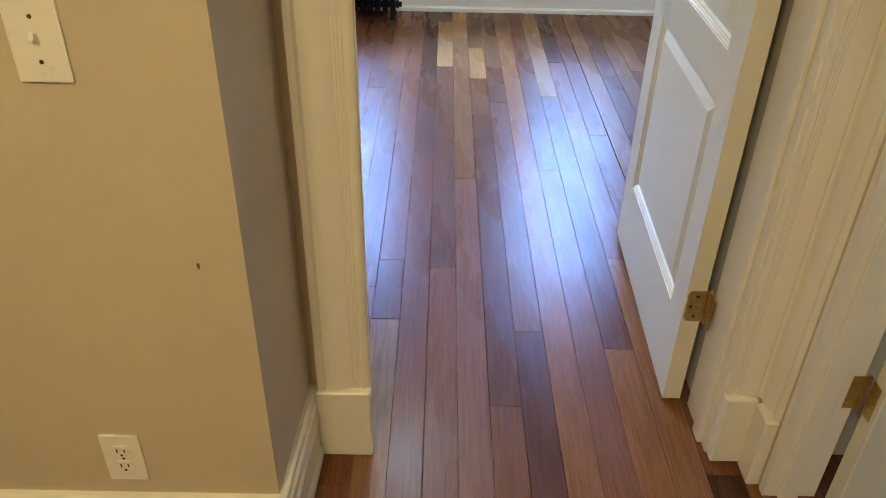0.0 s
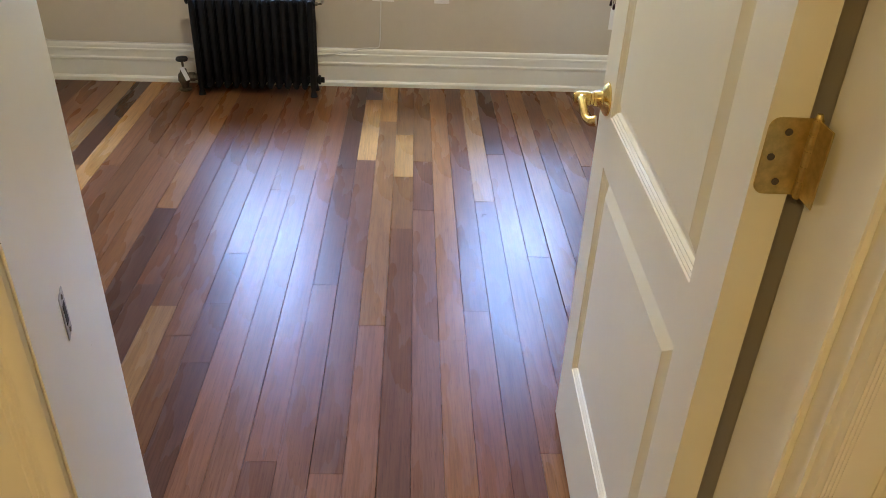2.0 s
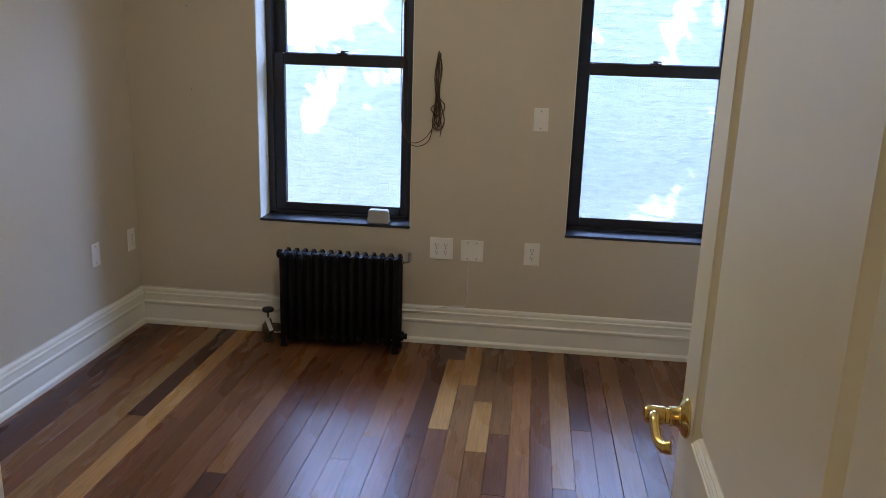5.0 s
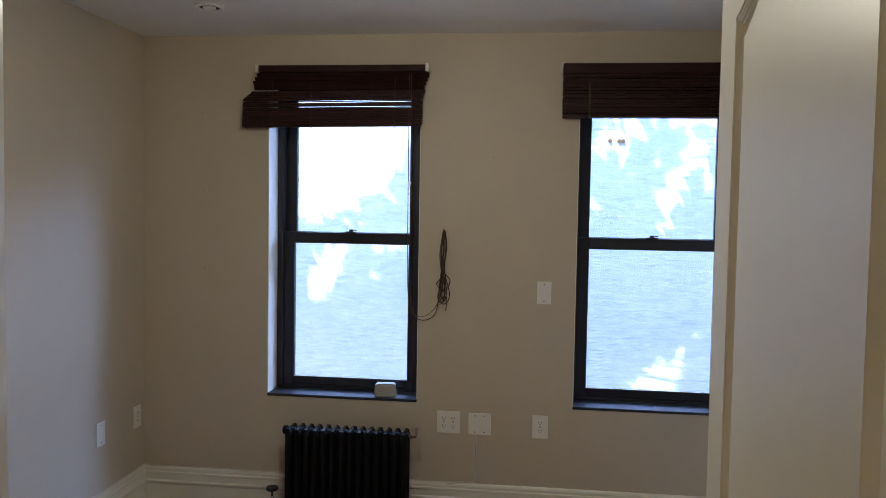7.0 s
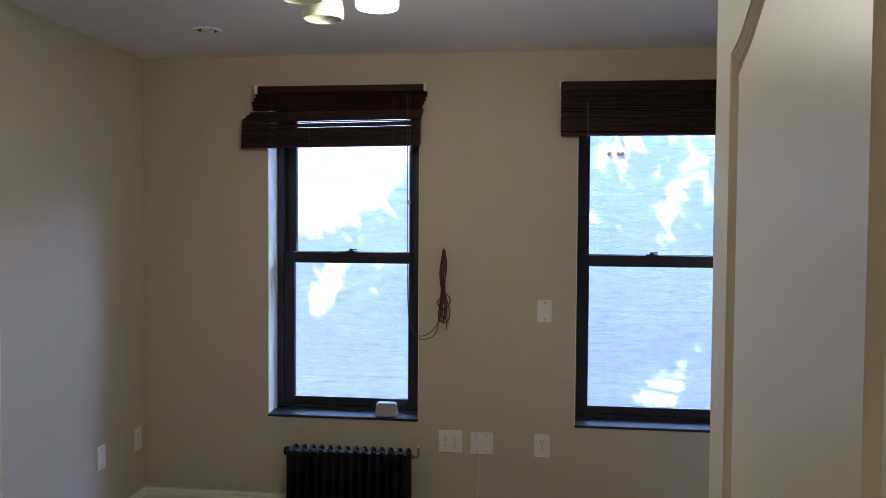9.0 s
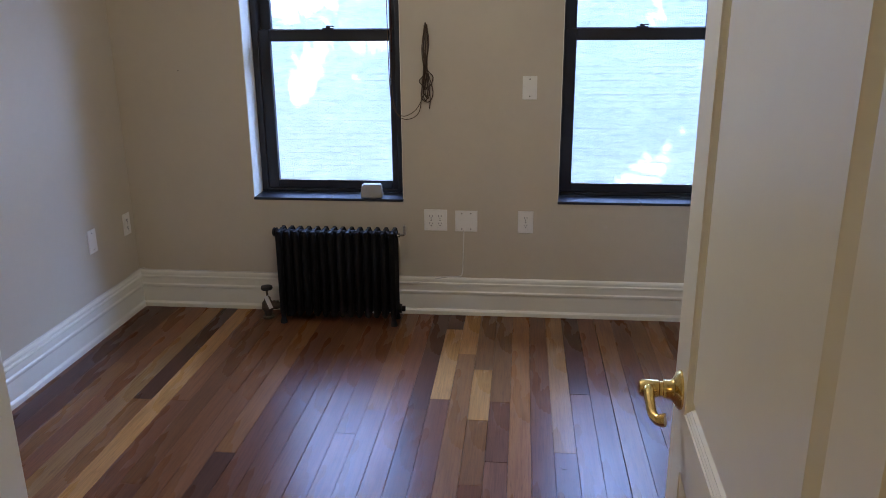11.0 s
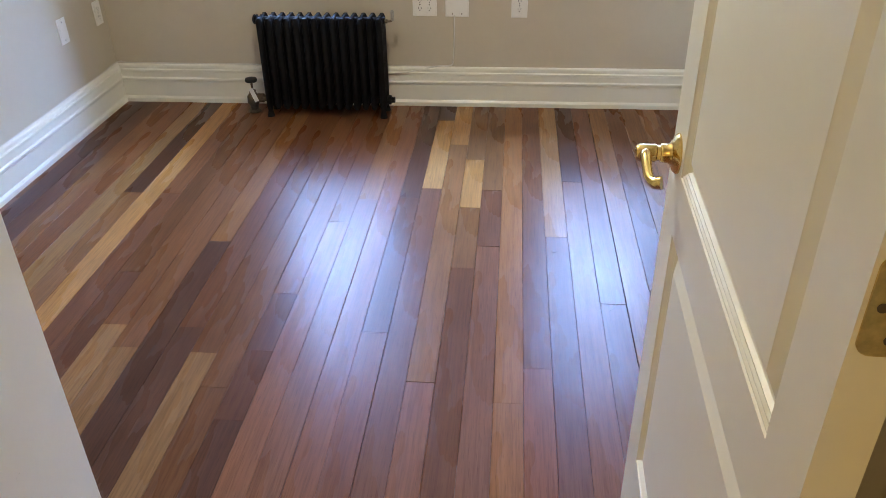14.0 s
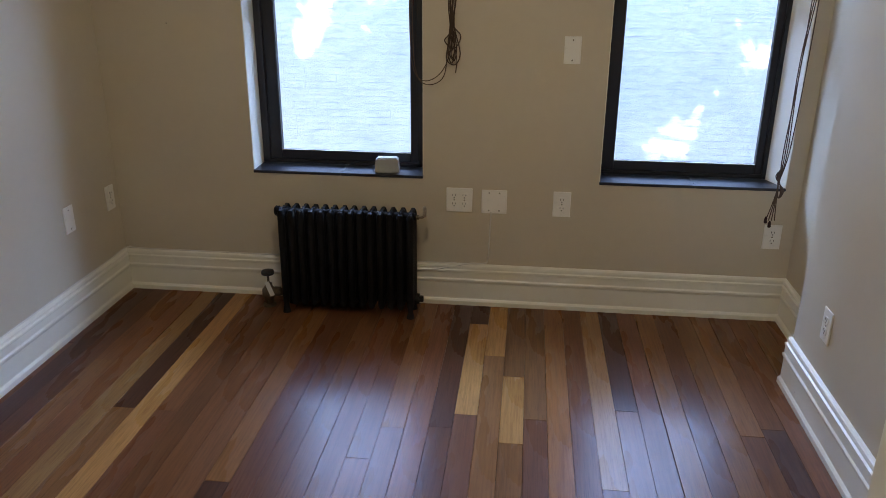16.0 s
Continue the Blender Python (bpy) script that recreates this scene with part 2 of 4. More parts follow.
def box(x0, x1, y0, y1, z0, z1, bevel=0.0, bm=None, seg=1):
    bm = bm or bmesh.new()
    r = bmesh.ops.create_cube(bm, size=1)
    bmesh.ops.transform(bm, verts=r["verts"], matrix=Matrix.LocRotScale(((x0 + x1) / 2, (y0 + y1) / 2, (z0 + z1) / 2), None, (abs(x1 - x0), abs(y1 - y0), abs(z1 - z0))))
    if bevel:
        es = list({e for v in r["verts"] for e in v.link_edges})
        bmesh.ops.bevel(bm, geom=es, offset=bevel, segments=seg, affect="EDGES", profile=0.6)
    return bm


def lathe(profile, axis="z", n=20, bm=None, m=None):
    """Rings of (radius, height) turned about an axis."""
    bm = bm or bmesh.new()
    rings = []
    for r, h in profile:
        ring = []
        for i in range(n):
            a = 2 * math.pi * i / n
            p = (r * math.cos(a), r * math.sin(a), h)
            p = {"z": p, "x": (h, p[0], p[1]), "y": (p[0], h, p[1])}[axis]
            ring.append(bm.verts.new(m @ Vector(p) if m else p))
        rings.append(ring)
    for a, b2 in zip(rings, rings[1:]):
        for i in range(n):
            bm.faces.new((a[i], a[(i + 1) % n], b2[(i + 1) % n], b2[i]))
    for ring in (rings[0], rings[-1]):
        bm.faces.new(ring)
    return bm


def tube(points, radius, n=8, bm=None, radii=None):
    """A round bar along points."""
    bm = bm or bmesh.new()
    pts = [Vector(p) for p in points]
    rings, side = [], None
    for i, p in enumerate(pts):
        d = (pts[min(i + 1, len(pts) - 1)] - pts[max(i - 1, 0)]).normalized()
        if side is None:
            side = d.orthogonal().normalized()
        side = (side - d * side.dot(d)).normalized()
        up = d.cross(side)
        r = radii[i] if radii else radius
        rings.append([bm.verts.new(p + r * (math.cos(2 * math.pi * k / n) * side + math.sin(2 * math.pi * k / n) * up)) for k in range(n)])
    for a, b2 in zip(rings, rings[1:]):
        for i in range(n):
            bm.faces.new((a[i], a[(i + 1) % n], b2[(i + 1) % n], b2[i]))
    bm.faces.new(rings[0])
    bm.faces.new(rings[-1])
    return bm


def smooth_path(points, steps=8):
    """Catmull-Rom through points."""
    p = [Vector(q) for q in points]
    p = [p[0] * 2 - p[1]] + p + [p[-1] * 2 - p[-2]]
    out = []
    for i in range(1, len(p) - 2):
        for s in range(steps):
            t = s / steps
            out.append(0.5 * (2 * p[i] + (p[i + 1] - p[i - 1]) * t + (2 * p[i - 1] - 5 * p[i] + 4 * p[i + 1] - p[i + 2]) * t * t + (3 * p[i] - p[i - 1] - 3 * p[i + 1] + p[i + 2]) * t ** 3))
    return out + [p[-2]]


def sweep(profile, a, b2, out, bm=None, mitre_a=0.0, mitre_b=0.0):
    """A moulding with profile of (proud, height) from a to b2 on the floor plan; out: the way it faces. Mitres in metres per metre proud."""
    bm = bm or bmesh.new()
    a, b2, out = Vector((*a, 0)), Vector((*b2, 0)), Vector((*out, 0))
    along = (b2 - a).normalized()
    va = [bm.verts.new(a + out * p + along * (mitre_a * p) + Vector((0, 0, h))) for p, h in profile]
    vb = [bm.verts.new(b2 + out * p - along * (mitre_b * p) + Vector((0, 0, h))) for p, h in profile]
    n = len(profile)
    for i in range(n):
        bm.faces.new((va[i], va[(i + 1) % n], vb[(i + 1) % n], vb[i]))
    bm.faces.new(va)
    bm.faces.new(vb)
    return bm


def prism(outline, axis, d0, d1, bm=None):
    """A flat outline of (u, v) made thick along an axis."""
    bm = bm or bmesh.new()
    put = {"x": lambda u, v, d: (d, u, v), "y": lambda u, v, d: (u, d, v), "z": lambda u, v, d: (u, v, d)}[axis]
    a = [bm.verts.new(put(u, v, d0)) for u, v in outline]
    b2 = [bm.verts.new(put(u, v, d1)) for u, v in outline]
    n = len(outline)
    bm.faces.new(a)
    bm.faces.new(b2)
    for i in range(n):
        bm.faces.new((a[i], a[(i + 1) % n], b2[(i + 1) % n], b2[i]))
    return bm


# ---- the room's shell ----
WY, LX, RX, CX, CY, TOP = 5.375, -1.78, 1.314, 1.165, 4.775, 2.45   # window wall, left wall, right wall, chimney breast
HY, DY, DR = 1.868, 2.32, 2.32      # hall side and room side of the door wall
JL, JR, DH = -0.240, 0.592, 2.06   # door opening
SX, AY, AX = 0.69, 1.56, -0.352    # hall: side wall, switch wall and its corner
W1, W2 = (-1.107, -0.321), (0.457, 1.248)
SILL, HEAD = 0.603, 2.248

bm = bmesh.new()
for x0, x1, z0, z1 in ((LX - 0.15, W1[0], 0, TOP), (W1[1], W2[0], 0, TOP), (W2[1], RX + 0.15, 0, TOP),
                       (W1[0], W1[1], 0, SILL), (W1[0], W1[1], HEAD, TOP), (W2[0], W2[1], 0, SILL), (W2[0], W2[1], HEAD, TOP)):
    box(x0, x1, WY, WY + 0.26, z0, z1, 0, bm)
bmesh.ops.remove_doubles(bm, verts=bm.verts, dist=0.0005)
structure("wall_north", bm, WALL, "greige painted wall with two window openings")
structure("wall_west", box(LX - 0.15, LX, DY, WY, 0, TOP), WALL, "greige painted side wall of the room")
structure("wall_east", box(RX, RX + 0.15, DR, WY, 0, TOP), WALL, "greige painted wall beside the window")
structure("wall_chimney_breast", box(CX, RX, DR, CY, 0, TOP, 0.004), WALL, "greige painted wall projection")
bm = prism([(LX - 0.15, HY), (-0.300, HY), (-0.362, DY), (LX - 0.15, DY)], "z", 0, TOP)
box(JR + 0.02, RX + 0.15, HY, DR, 0, TOP, 0, bm)
box(-0.362, JR + 0.02, HY, DR, DH + 0.02, TOP, 0, bm)
structure("wall_south", bm, WALL, "greige painted wall with the doorway")
structure("ceiling", box(LX - 0.15, RX + 0.15, HY, WY + 0.26, TOP, TOP + 0.12), CEIL, "flat white painted ceiling")
# the hall that the walk starts in
structure("wall_hall_switch", prism([(-2.0, AY), (AX, AY), (AX + 0.014, HY), (-2.0, HY)], "z", 0, TOP), WALL, "greige hall wall with switch and outlet, scuffed")
bm = box(SX, SX + 0.115, HY - 0.105, HY, 0, TOP)
box(SX, SX + 0.115, -0.9, 0.96, 0, TOP, 0, bm)
box(SX, SX + 0.115, 0.96, HY - 0.105, DH + 0.02, TOP, 0, bm)
structure("wall_hall_side", bm, WALL, "greige hall wall with a second doorway")
structure("wall_hall_back", box(-2.0, 2.1, -1.05, -0.9, 0, TOP), WALL, "plain hall wall")
structure("wall_hall_west", box(-2.15, -2.0, -1.05, HY, 0, TOP), WALL, "plain hall wall")
structure("wall_next_room", box(2.1, 2.25, -1.05, HY, 0, TOP), WALL, "plain wall of the next room")
structure("ceiling_hall", box(-2.15, 2.25, -1.05, HY, TOP, TOP + 0.12), CEIL, "flat white painted hall ceiling")
structure("subfloor", box(-2.15, 2.25, -1.05, WY + 0.26, -0.12, -0.014), SUBFLOOR, "dark subfloor under the boards")

# ---- baseboards ----
BASE = [(0.0, 0.0), (0.024, 0.0), (0.024, 0.020), (0.019, 0.028), (0.016, 0.032), (0.016, 0.110), (0.020, 0.116), (0.022, 0.122), (0.022, 0.128), (0.017, 0.134),
        (0.017, 0.162), (0.020, 0.166), (0.020, 0.174), (0.013, 0.178), (0.013, 0.185), (0.016, 0.188), (0.014, 0.196), (0.008, 0.201), (0.0, 0.203)]
for a, b2, out, ma, mb in (((LX, WY), (RX, WY), (0, -1), 1, 1), ((LX, DY), (LX, WY), (1, 0), 0, 1), ((RX, CY), (RX, WY), (-1, 0), 1, 1),
                           ((CX, CY), (RX, CY), (0, 1), -1, 1), ((CX, DR), (CX, CY), (-1, 0), 0, -1),
                           ((LX, DY), (JL - 0.12, DY), (0, 1), 1, 0), ((JR + 0.14, DR), (CX, DR), (0, 1), 0, 1)):
    structure("baseboard", sweep(BASE, a, b2, out, None, ma, mb), TRIM, "tall white moulded baseboard")
for a, b2, out, ma, mb in (((AX, AY), (AX + 0.014, HY), (1, 0), -1, 0), ((-2.0, AY), (AX, AY), (0, -1), 0, -1), ((SX, -0.9), (SX, 0.86), (-1, 0), 0, 0)):
    structure("baseboard", sweep(BASE, a, b2, out, None, ma, mb), TRIM, "tall white moulded hall baseboard")

# ---- door frame and casings ----
bm = prism([(-0.2005, HY), (-0.333, DY), (-0.362, DY), (-0.300, HY)], "z", 0, DH)   # splayed
structure("door_jamb", bm, TRIM, "white painted door jamb with brass strike")
structure("door_jamb", box(JR, JR + 0.02, HY, 2.03, 0, DH), TRIM, "white painted hinge jamb")
structure("door_jamb", box(-0.362, JR + 0.02, HY, DR, DH, DH + 0.02), TRIM, "white painted head jamb")
for x0, x1 in ((JR - 0.011, JR),):
    structure("door_stop", box(x0, x1, HY + 0.03, HY + 0.075, 0, DH - 0.011, 0.002), TRIM, "white door stop strip")
structure("door_stop", box(JL, JR, HY + 0.03, HY + 0.075, DH - 0.011, DH, 0.002), TRIM, "white door stop strip")
CASING = [(0.0, 0.0), (0.0, 0.008), (0.003, 0.012), (0.008, 0.013), (0.012, 0.012), (0.014, 0.0105), (0.0165, 0.012), (0.019, 0.0105), (0.0215, 0.012), (0.024, 0.0105),
          (0.0265, 0.012), (0.029, 0.010), (0.040, 0.015), (0.055, 0.018), (0.066, 0.017), (0.070, 0.013), (0.073, 0.013), (0.076, 0.024), (0.086, 0.024), (0.086, 0.0)]


def casing(inner, turn, at, out, z0, z1, axis, wide=1.0):
    """An upright casing: inner edge, way it widens (+1/-1), wall plane, way it is proud."""
    outline = [(inner + turn * w * wide, at + out * d) for w, d in CASING]
    if axis == "x":
        return prism(outline, "z", z0, z1)
    return prism([(v, u) for u, v in outline], "z", z0, z1)


def plinth(x0, x1, y0, y1):
    return box(x0, x1, y0, y1, 0, 0.2, 0.004)


for inner, turn in ((-0.204, -1), (JR + 0.006, 1)):
    structure("trim_casing", casing(inner, turn, HY, -1, 0.2, DH + 0.006, "x", 1.32 if turn < 0 else 1.0), TRIM, "white fluted door casing facing the hall", True)
    room = (inner - 0.135, DY) if turn < 0 else (inner + 0.04, DR)
    structure("trim_casing", casing(room[0], turn, room[1], 1, 0.2, DH + 0.006, "x"), TRIM, "white fluted door casing facing the room", True)
    xs = sorted((inner - turn * 0.003, inner + turn * (0.120 if turn < 0 else 0.07)))
    structure("trim_plinth", plinth(xs[0], xs[1], HY - 0.03, HY), TRIM, "white plinth block under the casing")
    structure("trim_plinth", plinth(xs[0] + (0.04 if turn > 0 else -0.14), xs[1] + (0.04 if turn > 0 else -0.14), room[1], room[1] + 0.03), TRIM, "white plinth block under the casing")
for y0 in (HY - 0.025, DR):
    structure("trim_casing", box(-0.32 if y0 < HY else -0.345, JR + 0.09, y0, y0 + 0.025, DH + 0.006, DH + 0.095, 0.004), TRIM, "white head casing over the doorway")
SJ = HY - 0.105
structure("trim_casing", casing(SJ + 0.012, 1, SX, -1, 0.2, DH, "y"), TRIM, "white fluted casing of the second doorway", True)
structure("trim_plinth", plinth(SX - 0.03, SX, SJ + 0.008, HY - 0.031), TRIM, "white plinth block of the second doorway")
structure("door_jamb", box(SX - 0.002, SX + 0.117, SJ - 0.02, SJ, 0, DH), TRIM, "white jamb of the second doorway")
structure("door_jamb", box(SX - 0.002, SX + 0.117, 0.96, 0.98, 0, DH), TRIM, "white jamb of the second doorway")
structure("door_stop", box(SX + 0.03, SX + 0.075, SJ - 0.031, SJ - 0.02, 0, DH - 0.01, 0.002), TRIM, "white door stop strip")

# ---- outside ----
structure("ground", box(-60, 60, WY + 0.3, 120, -3.3, -3.2), GROUND, "concrete courtyard ground")
structure("ground", box(-60, 60, -60, WY + 0.3, -3.3, -3.2), GROUND, "concrete ground under the building")
FY = 9.6
bm = bmesh.new()
rng = random.Random(5)
row, z = 0, -1.2
while z < 4.4:
    x = -4.6 + (0.105 if row % 2 else 0)
    while x < 3.6:
        d = rng.uniform(0.0, 0.003)
        box(x, x + 0.2085, FY - 0.0018 - d, FY + 0.03, z, z + 0.065, 0, bm)
        x += 0.212
    z += 0.0685
    row += 1
neighbour = thing("neighbour_building", "white painted brick building across the courtyard, sunlit", "building", (0, 0, 0))
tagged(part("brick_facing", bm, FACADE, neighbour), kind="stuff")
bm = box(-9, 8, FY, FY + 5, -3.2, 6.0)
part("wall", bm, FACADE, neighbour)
for x, z in ((0.98, 2.31), (1.07, 2.31), (1.11, 2.31)):
    part("wall_anchor", lathe([(0.022, FY - 0.03), (0.022, FY - 0.012), (0.012, FY - 0.004)], "y", 8, m=Matrix.Translation((x, 0, z))), DULLBRASS, neighbour)
part("parapet", box(-9, 8, FY - 0.08, FY + 0.3, 6.0, 6.2), FACADE, neighbour)


# ---- windows ----
def make_window(name, x0, x1):
    """A black double-hung window set back in its opening, with a slate sill and white reveals."""
    w = tagged(new(name), "black double-hung window over a dark slate sill", "window", kind="structure")
    fy = WY + 0.14
    gx0, gx1 = (x0 + 0.093, x1 - 0.079) if x0 < 0 else (x0 + 0.073, x1 - 0.098)
    for nm, b in (("frame_side", (x0, gx0 - 0.055, fy, fy + 0.1, SILL + 0.016, HEAD)), ("frame_side", (gx1 + 0.03, x1, fy, fy + 0.1, SILL + 0.016, HEAD)),
                  ("frame_head", (x0, x1, fy, fy + 0.1, HEAD - 0.05, HEAD)), ("frame_bottom", (x0, x1, fy, fy + 0.1, SILL + 0.016, SILL + 0.032))):
        part(nm, box(*b, 0.003), BLACKFRAME, w)
    for nm, y, z0, z1 in (("lower_sash", fy + 0.012, SILL + 0.032, 1.45), ("upper_sash", fy + 0.047, 1.392, HEAD - 0.05)):
        s = box(gx0 - 0.056, gx0, y, y + 0.033, z0, z1, 0.003)
        box(gx1, gx1 + 0.034, y, y + 0.033, z0, z1, 0.003, s)
        box(gx0, gx1, y, y + 0.033, z0, z0 + (0.043 if z0 < 1 else 0.058), 0.003, s)
        box(gx0, gx1, y, y + 0.033, z1 - (0.058 if z0 < 1 else 0.045), z1, 0.003, s)
        sash = part(nm, s, BLACKFRAME, w)
        g = part("pane", box(gx0 - 0.005, gx1 + 0.005, y + 0.014, y + 0.018, z0 + 0.035, z1 - 0.04), GLASS, sash)
        g.visible_shadow = False
        part("bead", box(gx0, gx1, y - 0.0015, y + 0.004, z0 + (0.043 if z0 < 1 else 0.058), z0 + (0.046 if z0 < 1 else 0.061)), NICKEL if z0 < 1 else BLACKFRAME, sash)
    mx = (gx0 + gx1) / 2
    lock = box(mx - 0.028, mx + 0.028, fy - 0.004, fy + 0.03, 1.45, 1.458, 0.002)
    lathe([(0.012, 0), (0.012, 0.012), (0.006, 0.014)], n=12, bm=lock, m=Matrix.Translation((mx, fy + 0.012, 1.456)))
    box(mx - 0.004, mx + 0.03, fy + 0.004, fy + 0.014, 1.462, 1.468, 0.001, lock)
    part("sash_lock", lock, BLACKFRAME, w)
    # slate sill in two tiles with a thin joint
    mid = x0 + (x1 - x0) * 0.52
    for a, b in ((x0 + 0.001, mid - 0.001), (mid + 0.001, x1 - 0.001)):
        part("sill_tile", box(a, b, WY - 0.006, fy + 0.02, SILL + 0.001, SILL + 0.014, 0.002), SLATE, w)
    part("grout", box(mid - 0.0012, mid + 0.0012, WY - 0.004, fy, SILL + 0.002, SILL + 0.0143), GROUT, w)
    # white reveals
    part("reveal", box(x0, x0 + 0.004, WY + 0.002, fy, SILL + 0.0145, HEAD), TRIM, w)
    slope = 0.004 if x0 < 0 else 0.050   # the reveal beside the projecting wall is splayed
    part("reveal", prism([(x1 - 0.003, WY + 0.002), (x1, WY + 0.002), (x1, fy - 0.001), (x1 - slope, fy - 0.001)], "z", SILL + 0.0145, HEAD - 0.0045), TRIM, w)
    part("reveal", box(x0 + 0.004, x1 - 0.004, WY + 0.002, fy, HEAD - 0.004, HEAD), TRIM, w)
    return w


make_window("window_1", *W1)
make_window("window_2", *W2)


# ---- blinds ----
def slat(x0, x1, y, z, tilt, sag=0.0, skew=0.0, depth=0.05, thick=0.003):
    """A wooden slat, tilted about its length, a little cupped."""
    bm = bmesh.new()
    n, rows = 10, []
    for i in range(n + 1):
        t = i / n
        x, dz = x0 + (x1 - x0) * t, sag * 4 * t * (1 - t) + skew * (t - 0.5)
        rr = []
        for d, h in ((-0.5, 0.0), (0.0, 0.002), (0.5, 0.0), (0.5, thick), (0.0, thick + 0.002), (-0.5, thick)):
            u, v = d * depth, h
            rr.append(bm.verts.new((x, y + u * math.cos(tilt) - v * math.sin(tilt), z + dz + u * math.sin(tilt) + v * math.cos(tilt))))
        rows.append(rr)
    for a, b in zip(rows, rows[1:]):
        for k in range(6):
            bm.faces.new((a[k], a[(k + 1) % 6], b[(k + 1) % 6], b[k]))
    bm.faces.new(rows[0])
    bm.faces.new(rows[-1])
    return bm


BY = WY - 0.04
rng = random.Random(11)
blind = thing("window_blind", "raised dark mahogany wooden blind, crooked and sagging", "blind", (0, 0, 0))
part("headrail", box(-1.135, -0.29, BY - 0.03, BY + 0.03, 2.252, 2.286, 0.003), SLAT, blind)
for x in (-1.145, -0.285):
    part("bracket", box(x - 0.008, x + 0.008, BY - 0.034, WY - 0.001, 2.252, 2.292, 0.003), PLATE, blind, "white plastic bracket")
for i in range(4):
    part("slat", slat(-1.140 - 0.010 * i, -0.279 - 0.008 * i, BY - 0.006, 2.246 - 0.0185 * i, radians(-54), 0, 0.004), SLAT, blind)
for i in range(28):
    z = 2.158 - i * 0.0061
    off = -0.040 * min(1, i / 6) - 0.008 * i / 28
    thin = i in (8, 9, 13, 14)
    part("slat", slat(-1.176 + off * (0.35 if i < 2 else 1), -0.300 + off * 0.35 + (0.005 if i % 2 else 0), BY + rng.uniform(-0.003, 0.003), z, radians(rng.uniform(7, 11)), rng.uniform(-0.0035, 0.0025) if thin else 0.0, 0.010, 0.05,
                      0.0024 if thin else 0.0056), SLAT, blind)
part("bottom_rail", slat(-1.222, -0.318, BY, 1.984, radians(4), 0, 0.010, 0.052, 0.008), SLAT, blind)
for x in (-1.06, -0.86, -0.44):
    part("ladder_cord", tube([(x, BY - 0.031, 2.22), (x - 0.004, BY - 0.034, 2.1), (x - 0.006, BY - 0.03, 1.975)], 0.0018, 6), CORDMAT, blind)
    part("cord_button", lathe([(0.006, 0), (0.007, -0.006), (0.003, -0.009)], n=10, m=Matrix.Translation((x - 0.006, BY, 1.984))), PLATE, blind)
part("tilt_wand", tube([(-0.345, BY - 0.036, 2.25), (-0.349, BY - 0.034, 1.70), (-0.352, BY - 0.03, 1.35)], 0.0035, 8), SLAT, blind)
part("cord_tassel", lathe([(0.004, 0), (0.007, -0.008), (0.006, -0.024), (0.003, -0.026)], n=10, m=Matrix.Translation((-0.362, BY - 0.03, 1.72))), PLATE, blind, "white plastic cord tassel")
# cord down to the hook and its bundle
blc = [(-0.372, BY - 0.03, 2.24), (-0.370, BY - 0.03, 1.75), (-0.368, BY - 0.02, 1.25), (-0.352, BY - 0.02, 1.09), (-0.305, BY - 0.01, 1.045), (-0.24, BY, 1.08),
       (-0.203, BY + 0.01, 1.17), (-0.198, BY + 0.02, 1.32), (-0.196, BY + 0.028, 1.455)]
part("lift_cord", tube(smooth_path(blc), 0.0022, 6), CORDMAT, blind)
part("lift_cord", tube(smooth_path([(p[0] + 0.012, p[1] - 0.003, p[2] - 0.012 * (2.3 - p[2])) for p in blc[:6]] + [(-0.212, BY + 0.01, 1.2), (-0.19, BY + 0.028, 1.45)]), 0.0022, 6), CORDMAT, blind)

hook = thing("cord_hook", "brown cord looped over a small wall hook", "hook", (0, 0, 0))
part("hook", tube(smooth_path([(-0.194, WY, 1.468), (-0.194, WY - 0.022, 1.468), (-0.194, WY - 0.03, 1.482)]), 0.004, 8), DULLBRASS, hook)
for i in range(6):
    w, zl = rng.uniform(0.008, 0.03), rng.uniform(1.09, 1.2)
    x = -0.196 + rng.uniform(-0.006, 0.006)
    y = WY - rng.uniform(0.008, 0.022)
    part("cord_loop", tube(smooth_path([(x, y, 1.472), (x - w * 0.5, y, 1.36), (x - w * 0.2, y - 0.004, 1.25), (x - w, y, zl + 0.03), (x + w * 0.4, y, zl), (x + w * 1.3, y, zl + 0.05),
                                         (x + w * 0.2, y - 0.003, 1.28), (x + w * 0.6, y, 1.4), (x + 0.003, y, 1.475)], 6), 0.0025, 6), CORDMAT, hook)
part("cord_end", tube(smooth_path([(-0.19, WY - 0.012, 1.2), (-0.176, WY - 0.012, 1.13), (-0.181, WY - 0.012, 1.075)]), 0.002, 6), CORDMAT, hook)
part("cord_wrap", lathe([(0.004, 0), (0.006, -0.01), (0.005, -0.03), (0.004, -0.04)], n=12, m=Matrix.Translation((-0.196, WY - 0.014, 1.44))), CORDMAT, hook)

